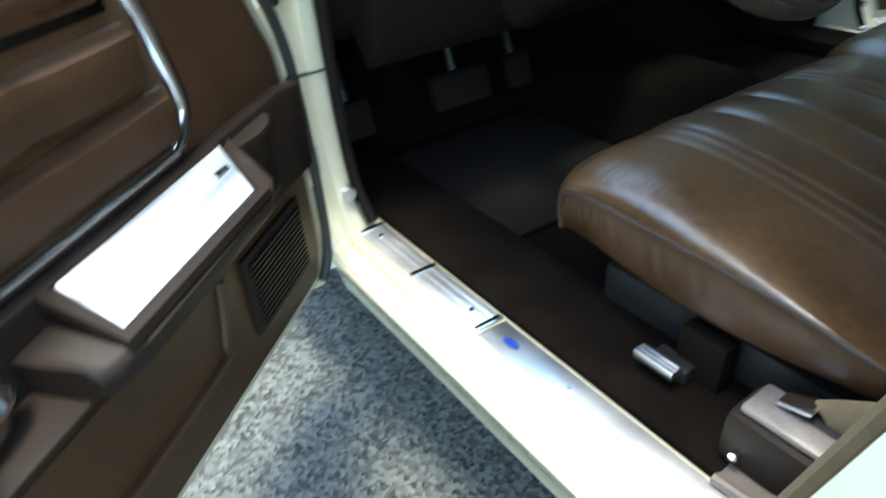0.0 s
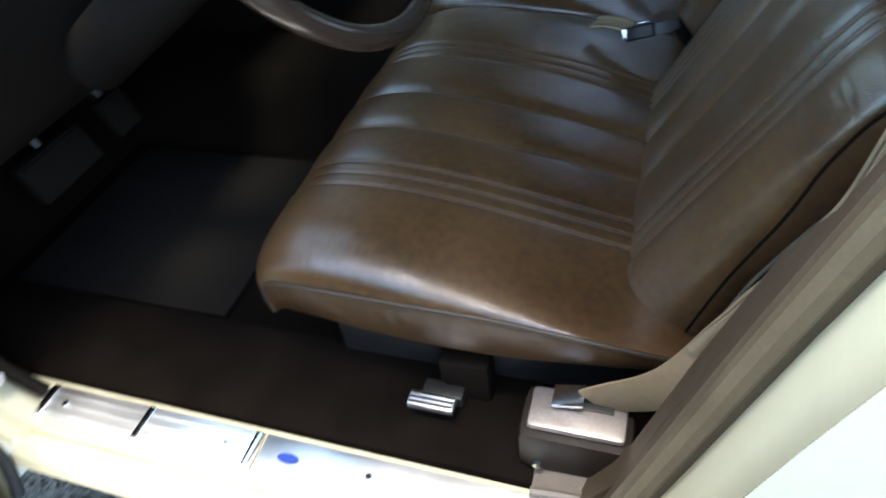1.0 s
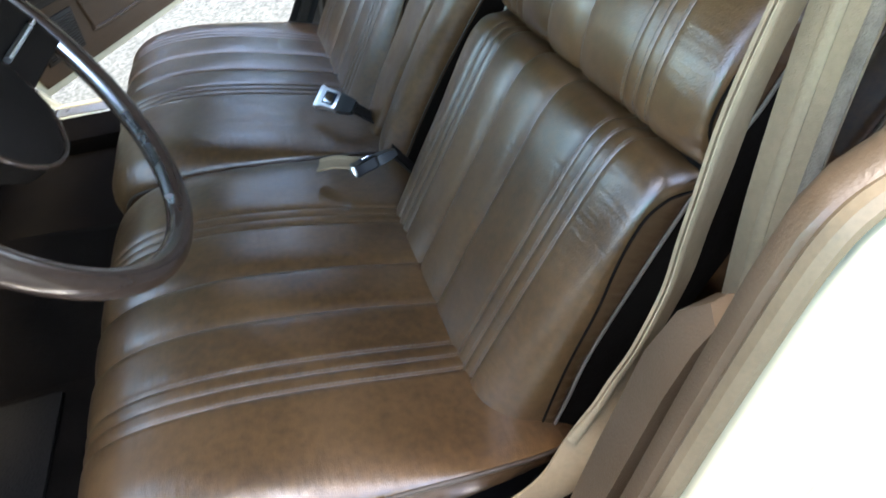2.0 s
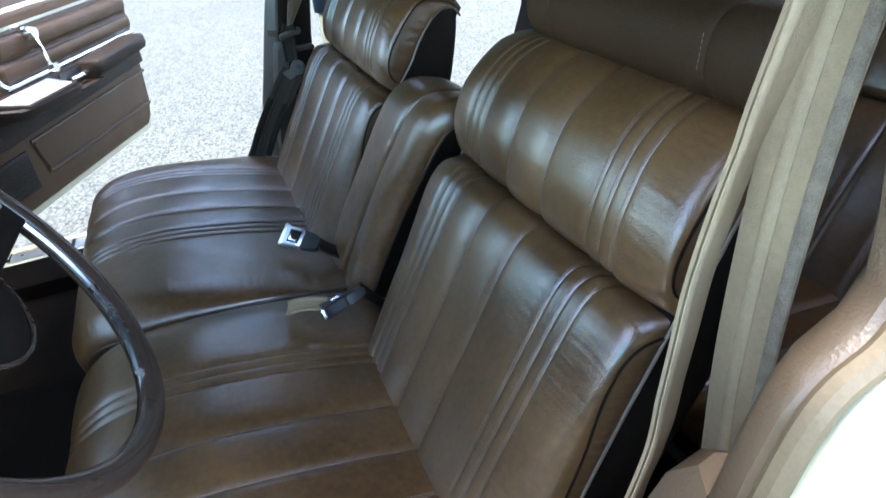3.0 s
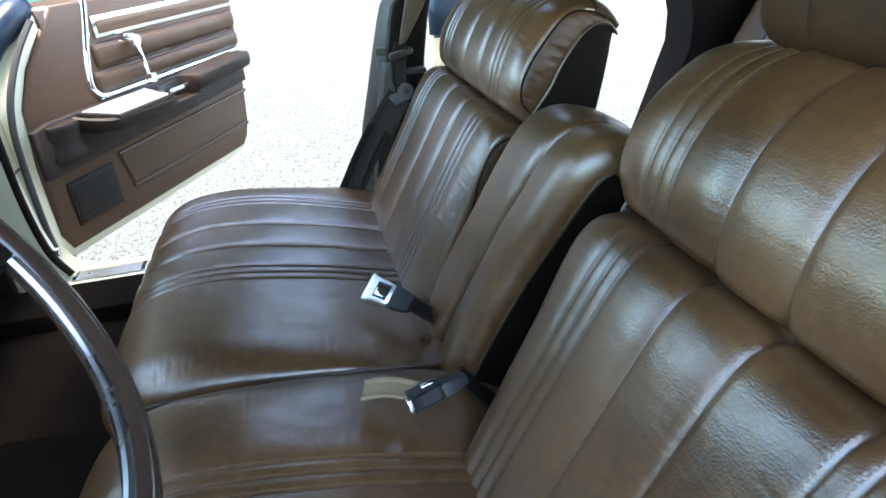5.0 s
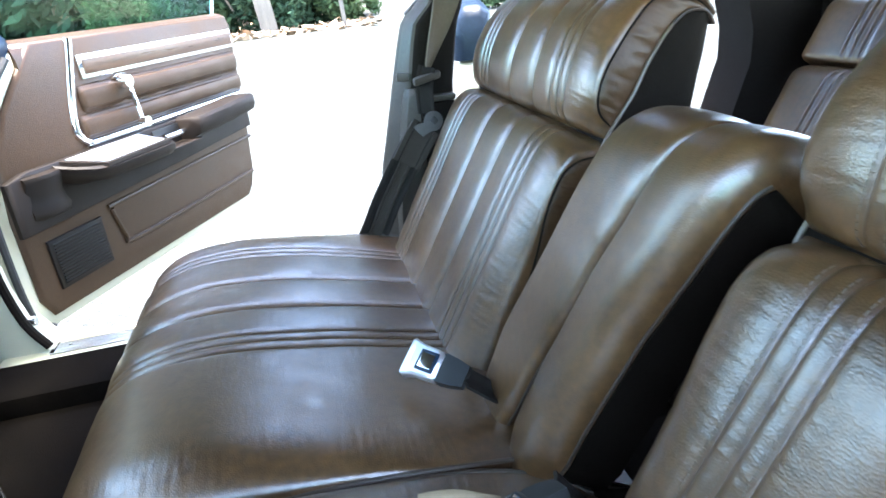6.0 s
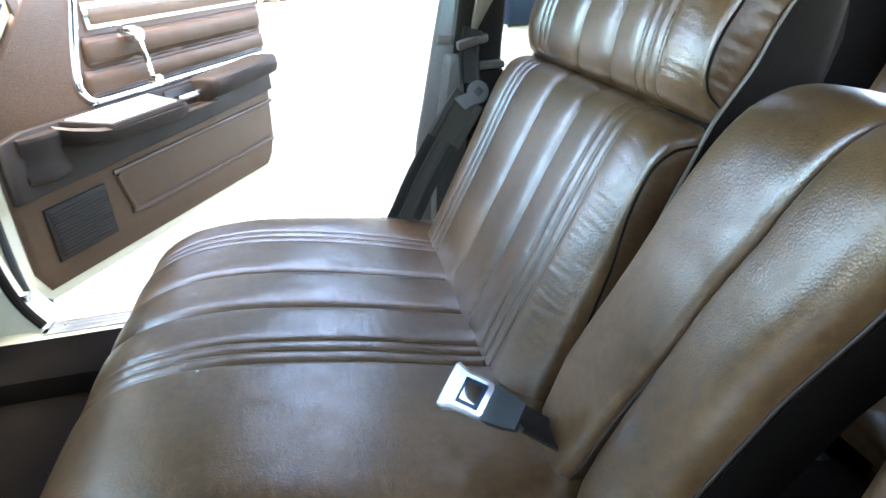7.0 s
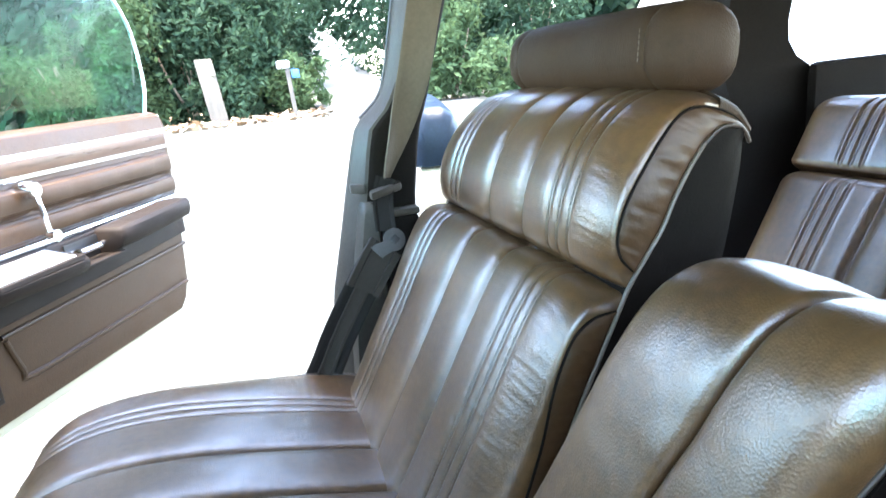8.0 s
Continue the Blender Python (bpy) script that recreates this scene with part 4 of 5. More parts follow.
for a, b in ((0.15, 0.81), (0.825, 1.485)):
    c = (a + b) / 2
    rs = pleats((c - 0.18, c + 0.18), (c - 0.092, c, c + 0.092))
    part("backrest_pad", pillow(-0.05, 0.30, a, b, 0.12, 0.035, 0.02, rs, rear_back, 16, 36), LEATHER, bench)
    part("upper_back_pad", pillow(0.302, 0.455, a + 0.004, b - 0.004, 0.12, 0.03, 0.016, rs, rear_back, 10, 36, ends=(0.012, 0.045)), LEATHER, bench)
    part("cushion", pillow(0.0, 0.44, a, b, 0.14, 0.04, 0.03, rs, lambda l, w, h: (0.86 - l, w, 0.47 + 0.06 * l + h), 20, 36), LEATHER, bench)
part("seat_base", box(0.40, 0.9, 0.16, 1.47, FLOOR, 0.40, 0.01), BLACK, bench)


# ---- seat belts ----
def axes(x, z):
    """A turn whose x and z axes point these ways."""
    z = Vector(z).normalized()
    x = Vector(x)
    x = (x - z * x.dot(z)).normalized()
    return Matrix((x, z.cross(x), z)).transposed().to_4x4()


def buckle(name, at, turn, label, strap_to, k=1.0, dark=False):
    """A bright push-button buckle: wedge body, flared front lip, square button, boot and webbing."""
    b = thing(name, label, "seat belt buckle", at)
    m = Matrix.Translation(at) @ turn @ Matrix.Scale(k, 4)
    w = lambda x, y, z: tuple(m @ Vector((x, y, z)))
    rings = []
    for x, hw, top, low in ((-0.030, 0.0260, 0.0105, -0.0105), (-0.027, 0.0275, 0.012, -0.012), (-0.020, 0.0250, 0.0115, -0.0115), (-0.012, 0.0225, 0.0120, -0.0115), (0.012, 0.0215, 0.0135, -0.0115), (0.020, 0.0205, 0.0125, -0.011), (0.024, 0.0185, 0.009, -0.008)):
        rings.append([w(x, y, z) for y, z in ((-hw, low + 0.003), (-hw, top - 0.003), (-hw + 0.003, top), (hw - 0.003, top), (hw, top - 0.003), (hw, low + 0.003), (hw - 0.003, low), (-hw + 0.003, low))])
    part("buckle_body", loft(rings), BLACK if dark else ALU, b, "black buckle body" if dark else "chrome buckle body")
    if dark:
        part("front_lip", box(-0.035, -0.028, -0.028, 0.028, -0.006, 0.011, 0.002, w), CHROME, b, "chrome front edge")
    part("tongue_slot", box(-0.0306, -0.0290, -0.019, 0.019, -0.004, 0.004, 0.0, w), BLACK, b, "dark slot")
    part("button_frame", box(-0.010, 0.018, -0.0150, 0.0150, 0.0125, 0.0148, 0.0010, w), NAVY, b, "dark button frame")
    part("push_button", box(-0.006, 0.014, -0.0105, 0.0105, 0.0149, 0.0166, 0.001, w), CHROME, b, "square metal push button")
    part("boot", loft([[w(x, -hw, -hh), w(x, hw, -hh), w(x, hw, hh), w(x, -hw, hh)] for x, hw, hh in ((0.020, 0.0195, 0.0085), (0.027, 0.021, 0.010), (0.045, 0.019, 0.009), (0.062, 0.015, 0.006))]), BLACK, b, "black plastic boot")
    e = Vector(w(0.058, 0, 0))
    pts = smoothline([tuple(e), tuple((e + Vector(strap_to)) / 2 + Vector((0, 0, -0.004))), strap_to], 5)
    part("webbing", strap(pts, 0.036, (0.1, 1, 0.2)), BELTDARK, b)


buckle("passenger_buckle", (0.006, 0.916, 0.580), axes((0.74, -0.40, -0.42), (-0.34, -0.50, 0.80)), "chrome seat belt buckle with black boot on the seat cushion", (0.13, 0.885, 0.50), 0.84)
buckle("driver_buckle", (0.022, 0.668, 0.580), axes((0.84, -0.10, -0.40), (-0.20, 0.35, 0.85)), "black seat belt buckle with a chrome front edge", (0.13, 0.69, 0.50), 0.80, True)
flap = thing("belt_label_flap", "beige webbing flap lying on the driver's cushion", "seat belt", (0.0, 0.70, 0.56))
part("webbing_flap", strap(smoothline([(-0.050, 0.705, 0.574), (-0.02, 0.695, 0.579), (0.015, 0.68, 0.574)], 5), 0.035, (0.2, 1, 0)), BELT, flap)

retractor = thing("belt_retractor", "brown plastic belt retractor cover on the carpet beside the sill", "seat belt", (0.0, 0.11, 0.37))
part("cover", box(-0.044, 0.074, 0.072, 0.140, 0.371, 0.440, 0.016), PLASTIC, retractor, "brown plastic cover")
part("top_plate", box(-0.034, 0.064, 0.082, 0.130, 0.4405, 0.448, 0.006), PINKMETAL, retractor, "worn pinkish metal top plate")
part("belt_slot", box(0.0, 0.05, 0.110, 0.128, 0.4482, 0.4510, 0.001), BLACK, retractor)
for x in (-0.02, 0.045):
    part("screw", tube([(x, 0.071, 0.395), (x, 0.066, 0.395)], 0.005), CHROME, retractor)

belt = thing("driver_seat_belt", "beige webbing driver's seat belt hanging from the pillar", "seat belt", (0.15, 0.1, 0.5))
low = smoothline([(0.029, 0.119, 0.452), (0.050, 0.116, 0.470), (0.080, 0.113, 0.493), (0.103, 0.113, 0.516), (0.122, 0.114, 0.553), (0.137, 0.116, 0.590), (0.153, 0.119, 0.632), (0.171, 0.121, 0.675), (0.193, 0.124, 0.735), (0.202, 0.127, 0.785), (0.209, 0.128, 0.830), (0.218, 0.130, 0.885), (0.232, 0.130, 0.945), (0.247, 0.128, 1.000), (0.265, 0.122, 1.060), (0.277, 0.118, 1.100)], 6)
n_low = len(low)
TWIST = ((0.0, (0.3, 0.15, -0.95)), (0.13, (0.35, -0.10, -0.90)), (0.25, (0.45, -0.45, -0.60)), (0.37, (0.6, 0.10, -0.50)), (0.47, (0.76, 0.36, -0.30)), (0.62, (0.80, 0.34, -0.25)), (0.85, (0.82, 0.30, -0.2)), (1.0, (0.9, -0.3, -0.2)))
acr = []
for i in range(n_low):
    q = i / (n_low - 1)
    for (a, u), (b, v) in zip(TWIST, TWIST[1:]):
        if a <= q <= b:
            acr.append(Vector(u).lerp(Vector(v), (q - a) / (b - a)))
            break
part("lap_webbing", strap(low, 0.046, acr), BELT, belt, "twisted beige lap webbing")


def selvage(points, across, at, name, mat, label):
    """A narrow woven band lying on a strap, at a given way across it."""
    line = []
    for i, p in enumerate(points):
        p = Vector(p)
        d = (Vector(points[min(i + 1, len(points) - 1)]) - Vector(points[max(i - 1, 0)])).normalized()
        a = Vector(across[i] if isinstance(across, list) else across)
        a = (a - d * a.dot(d)).normalized()
        n = d.cross(a)
        if n.y > 0:
            n = -n
        line.append(p + a * at + n * 0.0034)
    part(name, strap(line, 0.010, across, 0.0006), mat, belt, label)


selvage(low[24:], acr[24:], -0.017, "webbing_band", BELTPALE, "paler woven edge band")
high = smoothline([(0.262, 0.112, 0.660), (0.259, 0.112, 0.715), (0.256, 0.112, 0.790), (0.257, 0.112, 0.870), (0.262, 0.112, 0.960), (0.272, 0.112, 1.040), (0.284, 0.112, 1.104)], 6)
part("shoulder_webbing", strap(high, 0.047, (0.33, -0.94, 0.0)), BELT, belt, "wide beige shoulder webbing")
selvage(high, (0.33, -0.94, 0.0), 0.0185, "webbing_band", BELTGREY, "frayed greyish edge band")
selvage(high, (0.33, -0.94, 0.0), -0.004, "webbing_band", BELTPALE, "paler woven middle band")
part("upper_guide", box(0.256, 0.312, 0.082, 0.136, 1.096, 1.114, 0.006), DARKPLASTIC, belt, "dark brown belt guide")
part("guide_cover", box(0.260, 0.316, 0.086, 0.140, 1.115, 1.150, 0.012), TRIMTAN, belt, "tan guide cover")
part("tongue", box(-0.012, 0.020, 0.104, 0.130, 0.456, 0.460, 0.0012, lambda x, y, z: (x, y, z + 0.25 * (x - 0.0))), CHROME, belt, "chrome belt tongue")

pbelt = thing("passenger_seat_belt", "dark brown passenger belt hanging on the centre pillar", "seat belt", (0.15, 1.51, 0.5))
up = smoothline([(0.302, 1.470, 1.26), (0.257, 1.500, 1.107), (0.231, 1.512, 1.003), (0.200, 1.520, 0.915), (0.168, 1.526, 0.838), (0.156, 1.516, 0.800), (0.152, 1.500, 0.755)], 6)
turn = [min(1.0, max(0.0, i / (len(up) - 1) - 0.25) / 0.45) for i in range(len(up))]
side = [Vector((0.95, -0.30, -0.25)).lerp(Vector((0.30, 0.92, -0.10)), q) for q in turn]
part("shoulder_webbing", strap(up[:25], 0.052, side[:25]), BELTTAN, pbelt, "twisted tan shoulder webbing")
# the same belt going on below its guide, shade put into the colour
part("shaded_webbing", strap(up[24:], 0.034, (0.80, -0.20, -0.10)), BELTDARK, pbelt, "webbing below the guide with shade in its colour")
for o, mt in ((0.0, BELTDARK), (-0.006, BELTBROWN)):
    dn = smoothline([(0.140, 1.494 + o, 0.722), (0.112, 1.490 + o, 0.690), (0.080, 1.490 + o, 0.643), (0.048, 1.490 + o, 0.592), (0.023, 1.492 + o, 0.545), (0.002, 1.497 + o, 0.508), (-0.016, 1.505 + o, 0.468), (-0.026, 1.515 + o, 0.43)], 6)
    width = 0.056 if o == 0 else 0.024
    part("lap_webbing" if o == 0 else "webbing_fold", strap(dn if o == 0 else dn[4:34], width, (0.88, -0.15, -0.45), 0.0022), mt, pbelt, "dark brown doubled lap webbing" if o == 0 else "grey worn middle of the folded webbing")
loop = smoothline([(0.146, 1.490, 0.731), (0.128, 1.483, 0.712), (0.108, 1.480, 0.684), (0.098, 1.482, 0.668)], 5)
part("strap_sleeve", strap(loop, 0.058, (0.88, -0.15, -0.45), 0.006), BELTBROWN, pbelt, "grey brown webbing sleeve below the latch plate")
tm = Matrix.Translation((0.161, 1.488, 0.741)) @ pose(0, 0, 0, 80, -38, 12)
tw = lambda x, y, z: tuple(tm @ Vector((x, y, z)))
plate = []
for z in (-0.0014, 0.0014):
    plate.append([tw(0.019 * math.cos(radians(q)), 0.019 * math.sin(radians(q)), z) for q in range(-140, 141, 20)] + [tw(-0.026, 0.019, z), tw(-0.036, 0.022, z), tw(-0.036, -0.022, z), tw(-0.026, -0.019, z)])
part("latch_plate", loft(plate), GREYMETAL, pbelt, "grey metal latch plate with a round end", smooth=False)
part("latch_slot", box(-0.005, 0.008, -0.0065, 0.0065, -0.0022, 0.0022, 0.0008, tw), BLACK, pbelt, "dark square hole")
gd = lambda x, y, z: (0.164 + x, 1.522 + y + 0.45 * x, 0.818 + z + 0.12 * x)
part("belt_guide", box(-0.029, 0.029, -0.012, 0.012, -0.007, 0.007, 0.005, gd), TRIMRIM, pbelt, "light grey brown belt guide bar")

lever = thing("seat_lever", "bright metal seat adjuster lever beside the driver's cushion", "lever", (-0.15, 0.12, 0.37))
part("handle", box(-0.180, -0.124, 0.106, 0.126, 0.388, 0.400, 0.003), SATIN, lever)
for k in range(3):
    part("rib", box(-0.178, -0.126, 0.108 + 0.006 * k, 0.111 + 0.006 * k, 0.4002, 0.4016, 0.0005), CHROME, lever)
part("base", box(-0.17, -0.12, 0.128, 0.15, 0.3705, 0.392, 0.004), BLACK, lever)
track = thing("seat_track", "grey steel seat track cover under the driver's cushion", "seat track", (-0.12, 0.19, 0.35))
part("cover", box(-0.15, -0.09, 0.145, 0.175, 0.332, 0.435, 0.006), SEATBACK, track)

# sill plates
for flip in (False, True):
    f = (lambda x, y, z: (x, mirror(y), z)) if flip else same
    sp = thing("sill_plate", "ribbed polished aluminium scuff plate on the cream door sill", "sill plate", f(-0.3, 0.02, 0.367), group="sill plates")
    part("front_plate", box(-0.665, -0.343, 0.0, 0.046, 0.3675, 0.3705, 0.001, f), ALU, sp)
    part("rear_plate", box(-0.340, 0.03, 0.0, 0.046, 0.3675, 0.3700, 0.001, f), ALU, sp)
    for k in range(3):
        part("rib", box(-0.655, -0.35, 0.008 + 0.013 * k, 0.012 + 0.013 * k, 0.3706, 0.3718, 0.0004, f), ALU, sp)
    for x in (-0.660, -0.505, -0.349):
        part("end_ridge", box(x - 0.005, x + 0.005, 0.001, 0.045, 0.3706, 0.3735, 0.0012, f), CHROME, sp, "raised bright end ridge")
    for x in (-0.63, -0.385, -0.20, 0.0):
        part("screw", tube([f(x, 0.023, 0.3700), f(x, 0.023, 0.3728)], 0.004), CHROME, sp)
    if not flip:
        bm = bmesh.new()
        bmesh.ops.create_circle(bm, cap_ends=True, segments=24, radius=1, matrix=Matrix.Translation((-0.301, 0.022, 0.3712)) @ Matrix.Diagonal((0.014, 0.006, 1, 1)))
        part("badge", bm, BADGE, sp, "small blue oval badge", smooth=False)

mat = thing("floor_mat", "dark ribbed vinyl floor mat in the driver's footwell", "floor mat", (-0.75, 0.4, FLOOR))
part("mat_sheet", box(-0.93, -0.52, 0.22, 0.60, FLOOR + 0.001, FLOOR + 0.010, 0.003), MAT, mat)

# ---- steering wheel and pedals ----
wheel = thing("steering_wheel", "glossy dark brown steering wheel with bright horn trim", "steering wheel", (-0.315, 0.39, 0.896))
wn_ = Vector((0.853, 0.0, 0.522))
wu = Vector((-0.522, 0.0, 0.853))
wv = Vector((0, 1, 0))


def on_wheel(r, a, h=0.0):
    return Vector((-0.315, 0.39, 0.896)) + (wu * math.cos(a) + wv * math.sin(a)) * r + wn_ * h


part("rim", tube([on_wheel(0.195, 2 * math.pi * i / 96) for i in range(96)], 0.0130, sides=14, closed=True), WHEELRIM, wheel, "glossy dark brown rim")
for s in (-1, 1):
    a0 = math.radians(90 * s)
    sp_r = [[tuple(on_wheel(r, a0 + s * w, h)) for w, h in ((-0.035 / r, -0.008 - 0.02 * (0.195 - r) / 0.15), (0.035 / r, -0.008 - 0.02 * (0.195 - r) / 0.15), (0.030 / r, 0.008 - 0.02 * (0.195 - r) / 0.15), (-0.030 / r, 0.008 - 0.02 * (0.195 - r) / 0.15))] for r in (0.05, 0.10, 0.15, 0.19)]
    part("spoke", loft(sp_r), DARKPLASTIC, wheel)
    part("horn_trim", tube([on_wheel(r, a0, 0.012 - 0.02 * (0.195 - r) / 0.15) for r in (0.085, 0.11, 0.14, 0.172)], 0.0035), SATIN, wheel, "bright metal horn trim")
part("hub_pad", loft([[tuple(on_wheel(rr, 2 * math.pi * i / 24, h)) for i in range(24)] for rr, h in ((0.055, -0.05), (0.07, -0.03), (0.07, -0.005), (0.055, 0.006))]), DARKPLASTIC, wheel)
part("horn_ring", tube([on_wheel(0.072, 2 * math.pi * i / 40, -0.004) for i in range(40)], 0.0025, closed=True), WHEELRIM, wheel, "thin dark horn ring")
part("inner_trim", tube([on_wheel(0.180, math.radians(100 + 70 * i / 20), 0.004) for i in range(21)], 0.0045), SATIN, wheel, "satin metal trim inside the rim")
part("column", tube([on_wheel(0, 0, -0.03), on_wheel(0, 0, -0.16), on_wheel(0, 0, -0.46)], 0.045, sides=16), DARKPLASTIC, wheel)
part("signal_stalk", tube([on_wheel(0.04, math.radians(-90), -0.07), on_wheel(0.17, math.radians(-95), -0.05)], 0.005), CHROME, wheel)

for nm, y, lab, w in (("brake_pedal", 0.40, "wide black rubber brake pedal with chrome edge", 0.07), ("accelerator_pedal", 0.56, "black rubber accelerator pedal", 0.03), ("parking_brake_pedal", 0.14, "small black parking brake pedal with metal rim", 0.035)):
    pd = thing(nm, lab, "pedal", (-0.95, y, 0.45))
    ti = lambda x, yy, z: (x + 0.35 * (z - 0.45) * -1, yy, z)
    part("pad", box(-0.925, -0.905, y - w, y + w, 0.42, 0.48, 0.006, ti), MAT, pd)
    part("pad_edge", box(-0.927, -0.909, y - w - 0.004, y + w + 0.004, 0.416, 0.484, 0.004, ti), DARKPLASTIC, pd)
    part("arm", tube([(-0.93, y, 0.45), (-1.0, y, 0.6), (-1.05, y, 0.8)], 0.010), BLACK, pd)


# ---- doors ----
def car_door(name, label, hinge, angle, side, drop, ahead=0.0):
    """An open front door. s runs from the hinge to the back edge, d out of the inner panel, z up."""
    a = radians(angle)
    u = (math.cos(a), side * math.sin(a))
    n = (math.sin(a), -side * math.cos(a))

    def w(s, d, z):
        return (hinge[0] + u[0] * s + n[0] * d, hinge[1] + u[1] * s + n[1] * d, z + drop)

    door = thing(name, label, "car door", w(0.45, 0, 0.39), group="front doors")

    def slab(poly, d0, d1, inset=0.0, mat=None, nm="", lab=""):
        cs, cz = sum(p[0] for p in poly) / len(poly), sum(p[1] for p in poly) / len(poly)
        sh = lambda k: [(cs + (s - cs) * k, cz + (z - cz) * k) for s, z in poly]
        rings = [[w(s, d0, z) for s, z in poly], [w(s, d1 - 0.008, z) for s, z in poly], [w(s, d1 - 0.002, z) for s, z in sh(0.988)], [w(s, d1, z) for s, z in sh(0.975)]]
        return part(nm, loft(rings), mat, door, lab)

    outline = [(0.035, 0.395), (0.012, 0.44), (0.012, 0.62), (0.03, 0.75), (0.075, 0.83), (0.14, 0.90), (0.19, 0.955), (0.94, 0.955), (0.955, 0.90), (0.945, 0.75), (0.935, 0.62), (0.915, 0.47), (0.89, 0.42), (0.86, 0.395)]
    shell = [(s + (-0.035 if s < 0.3 else 0.02), z + (-0.025 if z < 0.45 else 0.0)) for s, z in outline]
    slab(shell, -0.13, -0.006, mat=CREAM, nm="door_shell", lab="cream painted door shell")
    slab(outline, -0.004, 0.006, mat=VINYL, nm="inner_panel", lab="brown vinyl inner panel")
    edge = smoothline([w(0.02, 0.0, 0.375), w(-0.02, 0.0, 0.43), w(-0.02, 0.0, 0.64), w(0.0, 0.0, 0.76), w(0.06, 0.0, 0.86), w(0.13, 0.0, 0.93)])
    part("edge_seal", tube([Vector(p) for p in edge], 0.008), RUBBER, door)
    # the panel's top leans outward to the glass
    part("top_roll", loft([[w(s, d, z) for d, z in ((0.004, 0.905), (0.003, 0.925), (-0.004, 0.945), (-0.016, 0.958), (-0.034, 0.964), (-0.050, 0.960), (-0.050, 0.905))] for s in (0.150, 0.3, 0.5, 0.7, 0.9, 0.952)]), VINYL, door, "padded brown vinyl top roll")
    gl = loft([[w(s, -0.055, z) for s, z in ((0.10, 0.94), (0.955, 0.955), (0.985, 1.05), (0.965, 1.20), (0.90, 1.30), (0.42, 1.30))], [w(s, -0.051, z) for s, z in ((0.10, 0.94), (0.955, 0.955), (0.985, 1.05), (0.965, 1.20), (0.90, 1.30), (0.42, 1.30))]])
    g = part("window_pane", gl, GLASS, door, "clear green-tinted door glass", smooth=False)
    g.visible_shadow = False
    part("pane_edge", tube([w(*p) for p in smoothline([(0.955, -0.053, 0.95), (0.985, -0.053, 1.05), (0.968, -0.053, 1.20), (0.90, -0.053, 1.30)])], 0.005), SATIN, door, "polished edge of the door glass")
    # chrome loop round the padded upper field
    loop = [(0.93, 0.720), (0.60, 0.720), (0.30, 0.720), (0.268, 0.724), (0.248, 0.740), (0.241, 0.766), (0.256, 0.83), (0.280, 0.90), (0.297, 0.952)]
    bead = []
    run = dense(loop, 8)
    for i, p in enumerate(run):
        t = (run[min(i + 1, len(run) - 1)] - run[max(i - 1, 0)]).normalized()
        side_ = Vector((-t.y, t.x))
        bead.append([w(p.x + side_.x * q, d, p.y + side_.y * q) for q, d in ((-0.0095, 0.004), (-0.0085, 0.0105), (-0.004, 0.0145), (0.004, 0.0145), (0.0085, 0.0105), (0.0095, 0.004))])
    part("chrome_loop", loft(bead), CHROME, door, "chrome trim moulding")
    # pleated rows
    for z0, z1, s0 in ((0.729, 0.788, 0.255), (0.789, 0.852, 0.275)):
        part("padded_row", pillow(s0, 0.935, z0, z1, 0.02, 0.012, 0.010, [], lambda l, ww, h: w(l, h + 0.014, ww), 24, 6, shape=lambda l, ww: -0.006 * sum(math.exp(-((l - q) / 0.012) ** 2) for q in (0.42, 0.56, 0.72, 0.86)) - 0.002 * noise.noise(Vector((l * 14, ww * 20, 2.0)))), VINYL, door, "padded brown vinyl row")
    part("strip_frame", box(0.300, 0.938, 0.006, 0.012, 0.862, 0.916, 0.003, w), CHROME, door, "chrome frame")
    part("wood_strip", box(0.312, 0.930, 0.0122, 0.0145, 0.872, 0.905, 0.001, w), WOOD, door, "reddish woodgrain strip")
    # armrest: front scoop, pocket lid, handle recess, rear pull
    wa = lambda q, d, z: w(q + ahead, d, z)
    part("armrest_base", slabmesh(w, [(0.012, 0.585), (0.012, 0.70), (0.06, 0.712), (0.93, 0.712), (0.93, 0.615), (0.55, 0.60), (0.2, 0.59)], 0.007, 0.024), PLASTIC, door, "brown moulded armrest base")
    arm = loft([[wa(s, 0.020, zt), wa(s, dd - 0.006, zt + 0.001), wa(s, dd + 0.002, zt - 0.005), wa(s, dd + 0.002, zt - 0.016), wa(s, dd - 0.010, zb), wa(s, 0.020, zb - 0.012)] for s, dd, zt, zb in ((0.105, 0.030, 0.706, 0.688), (0.125, 0.060, 0.697, 0.672), (0.150, 0.092, 0.690, 0.662), (0.18, 0.104, 0.686, 0.655), (0.38, 0.106, 0.684, 0.652), (0.412, 0.100, 0.683, 0.652), (0.422, 0.090, 0.682, 0.655))])
    part("armrest_front", arm, PLASTIC, door, "brown plastic armrest front")
    scoop = []
    for s, lip in ((0.022, 0.030), (0.045, 0.042), (0.075, 0.046), (0.105, 0.040), (0.130, 0.024)):
        scoop.append([wa(s, 0.020, 0.703), wa(s, lip, 0.700), wa(s, lip + 0.003, 0.690), wa(s, lip - 0.010, 0.662), wa(s, lip - 0.008, 0.640), wa(s, lip - 0.002, 0.622), wa(s, lip - 0.006, 0.612), wa(s, 0.020, 0.604)])
    part("scoop", loft(scoop), PLASTIC, door, "hollowed front of the armrest")
    lid = ((0.135, 0.032, 0.7085), (0.372, 0.032, 0.7085), (0.386, 0.094, 0.6895), (0.188, 0.094, 0.6895))
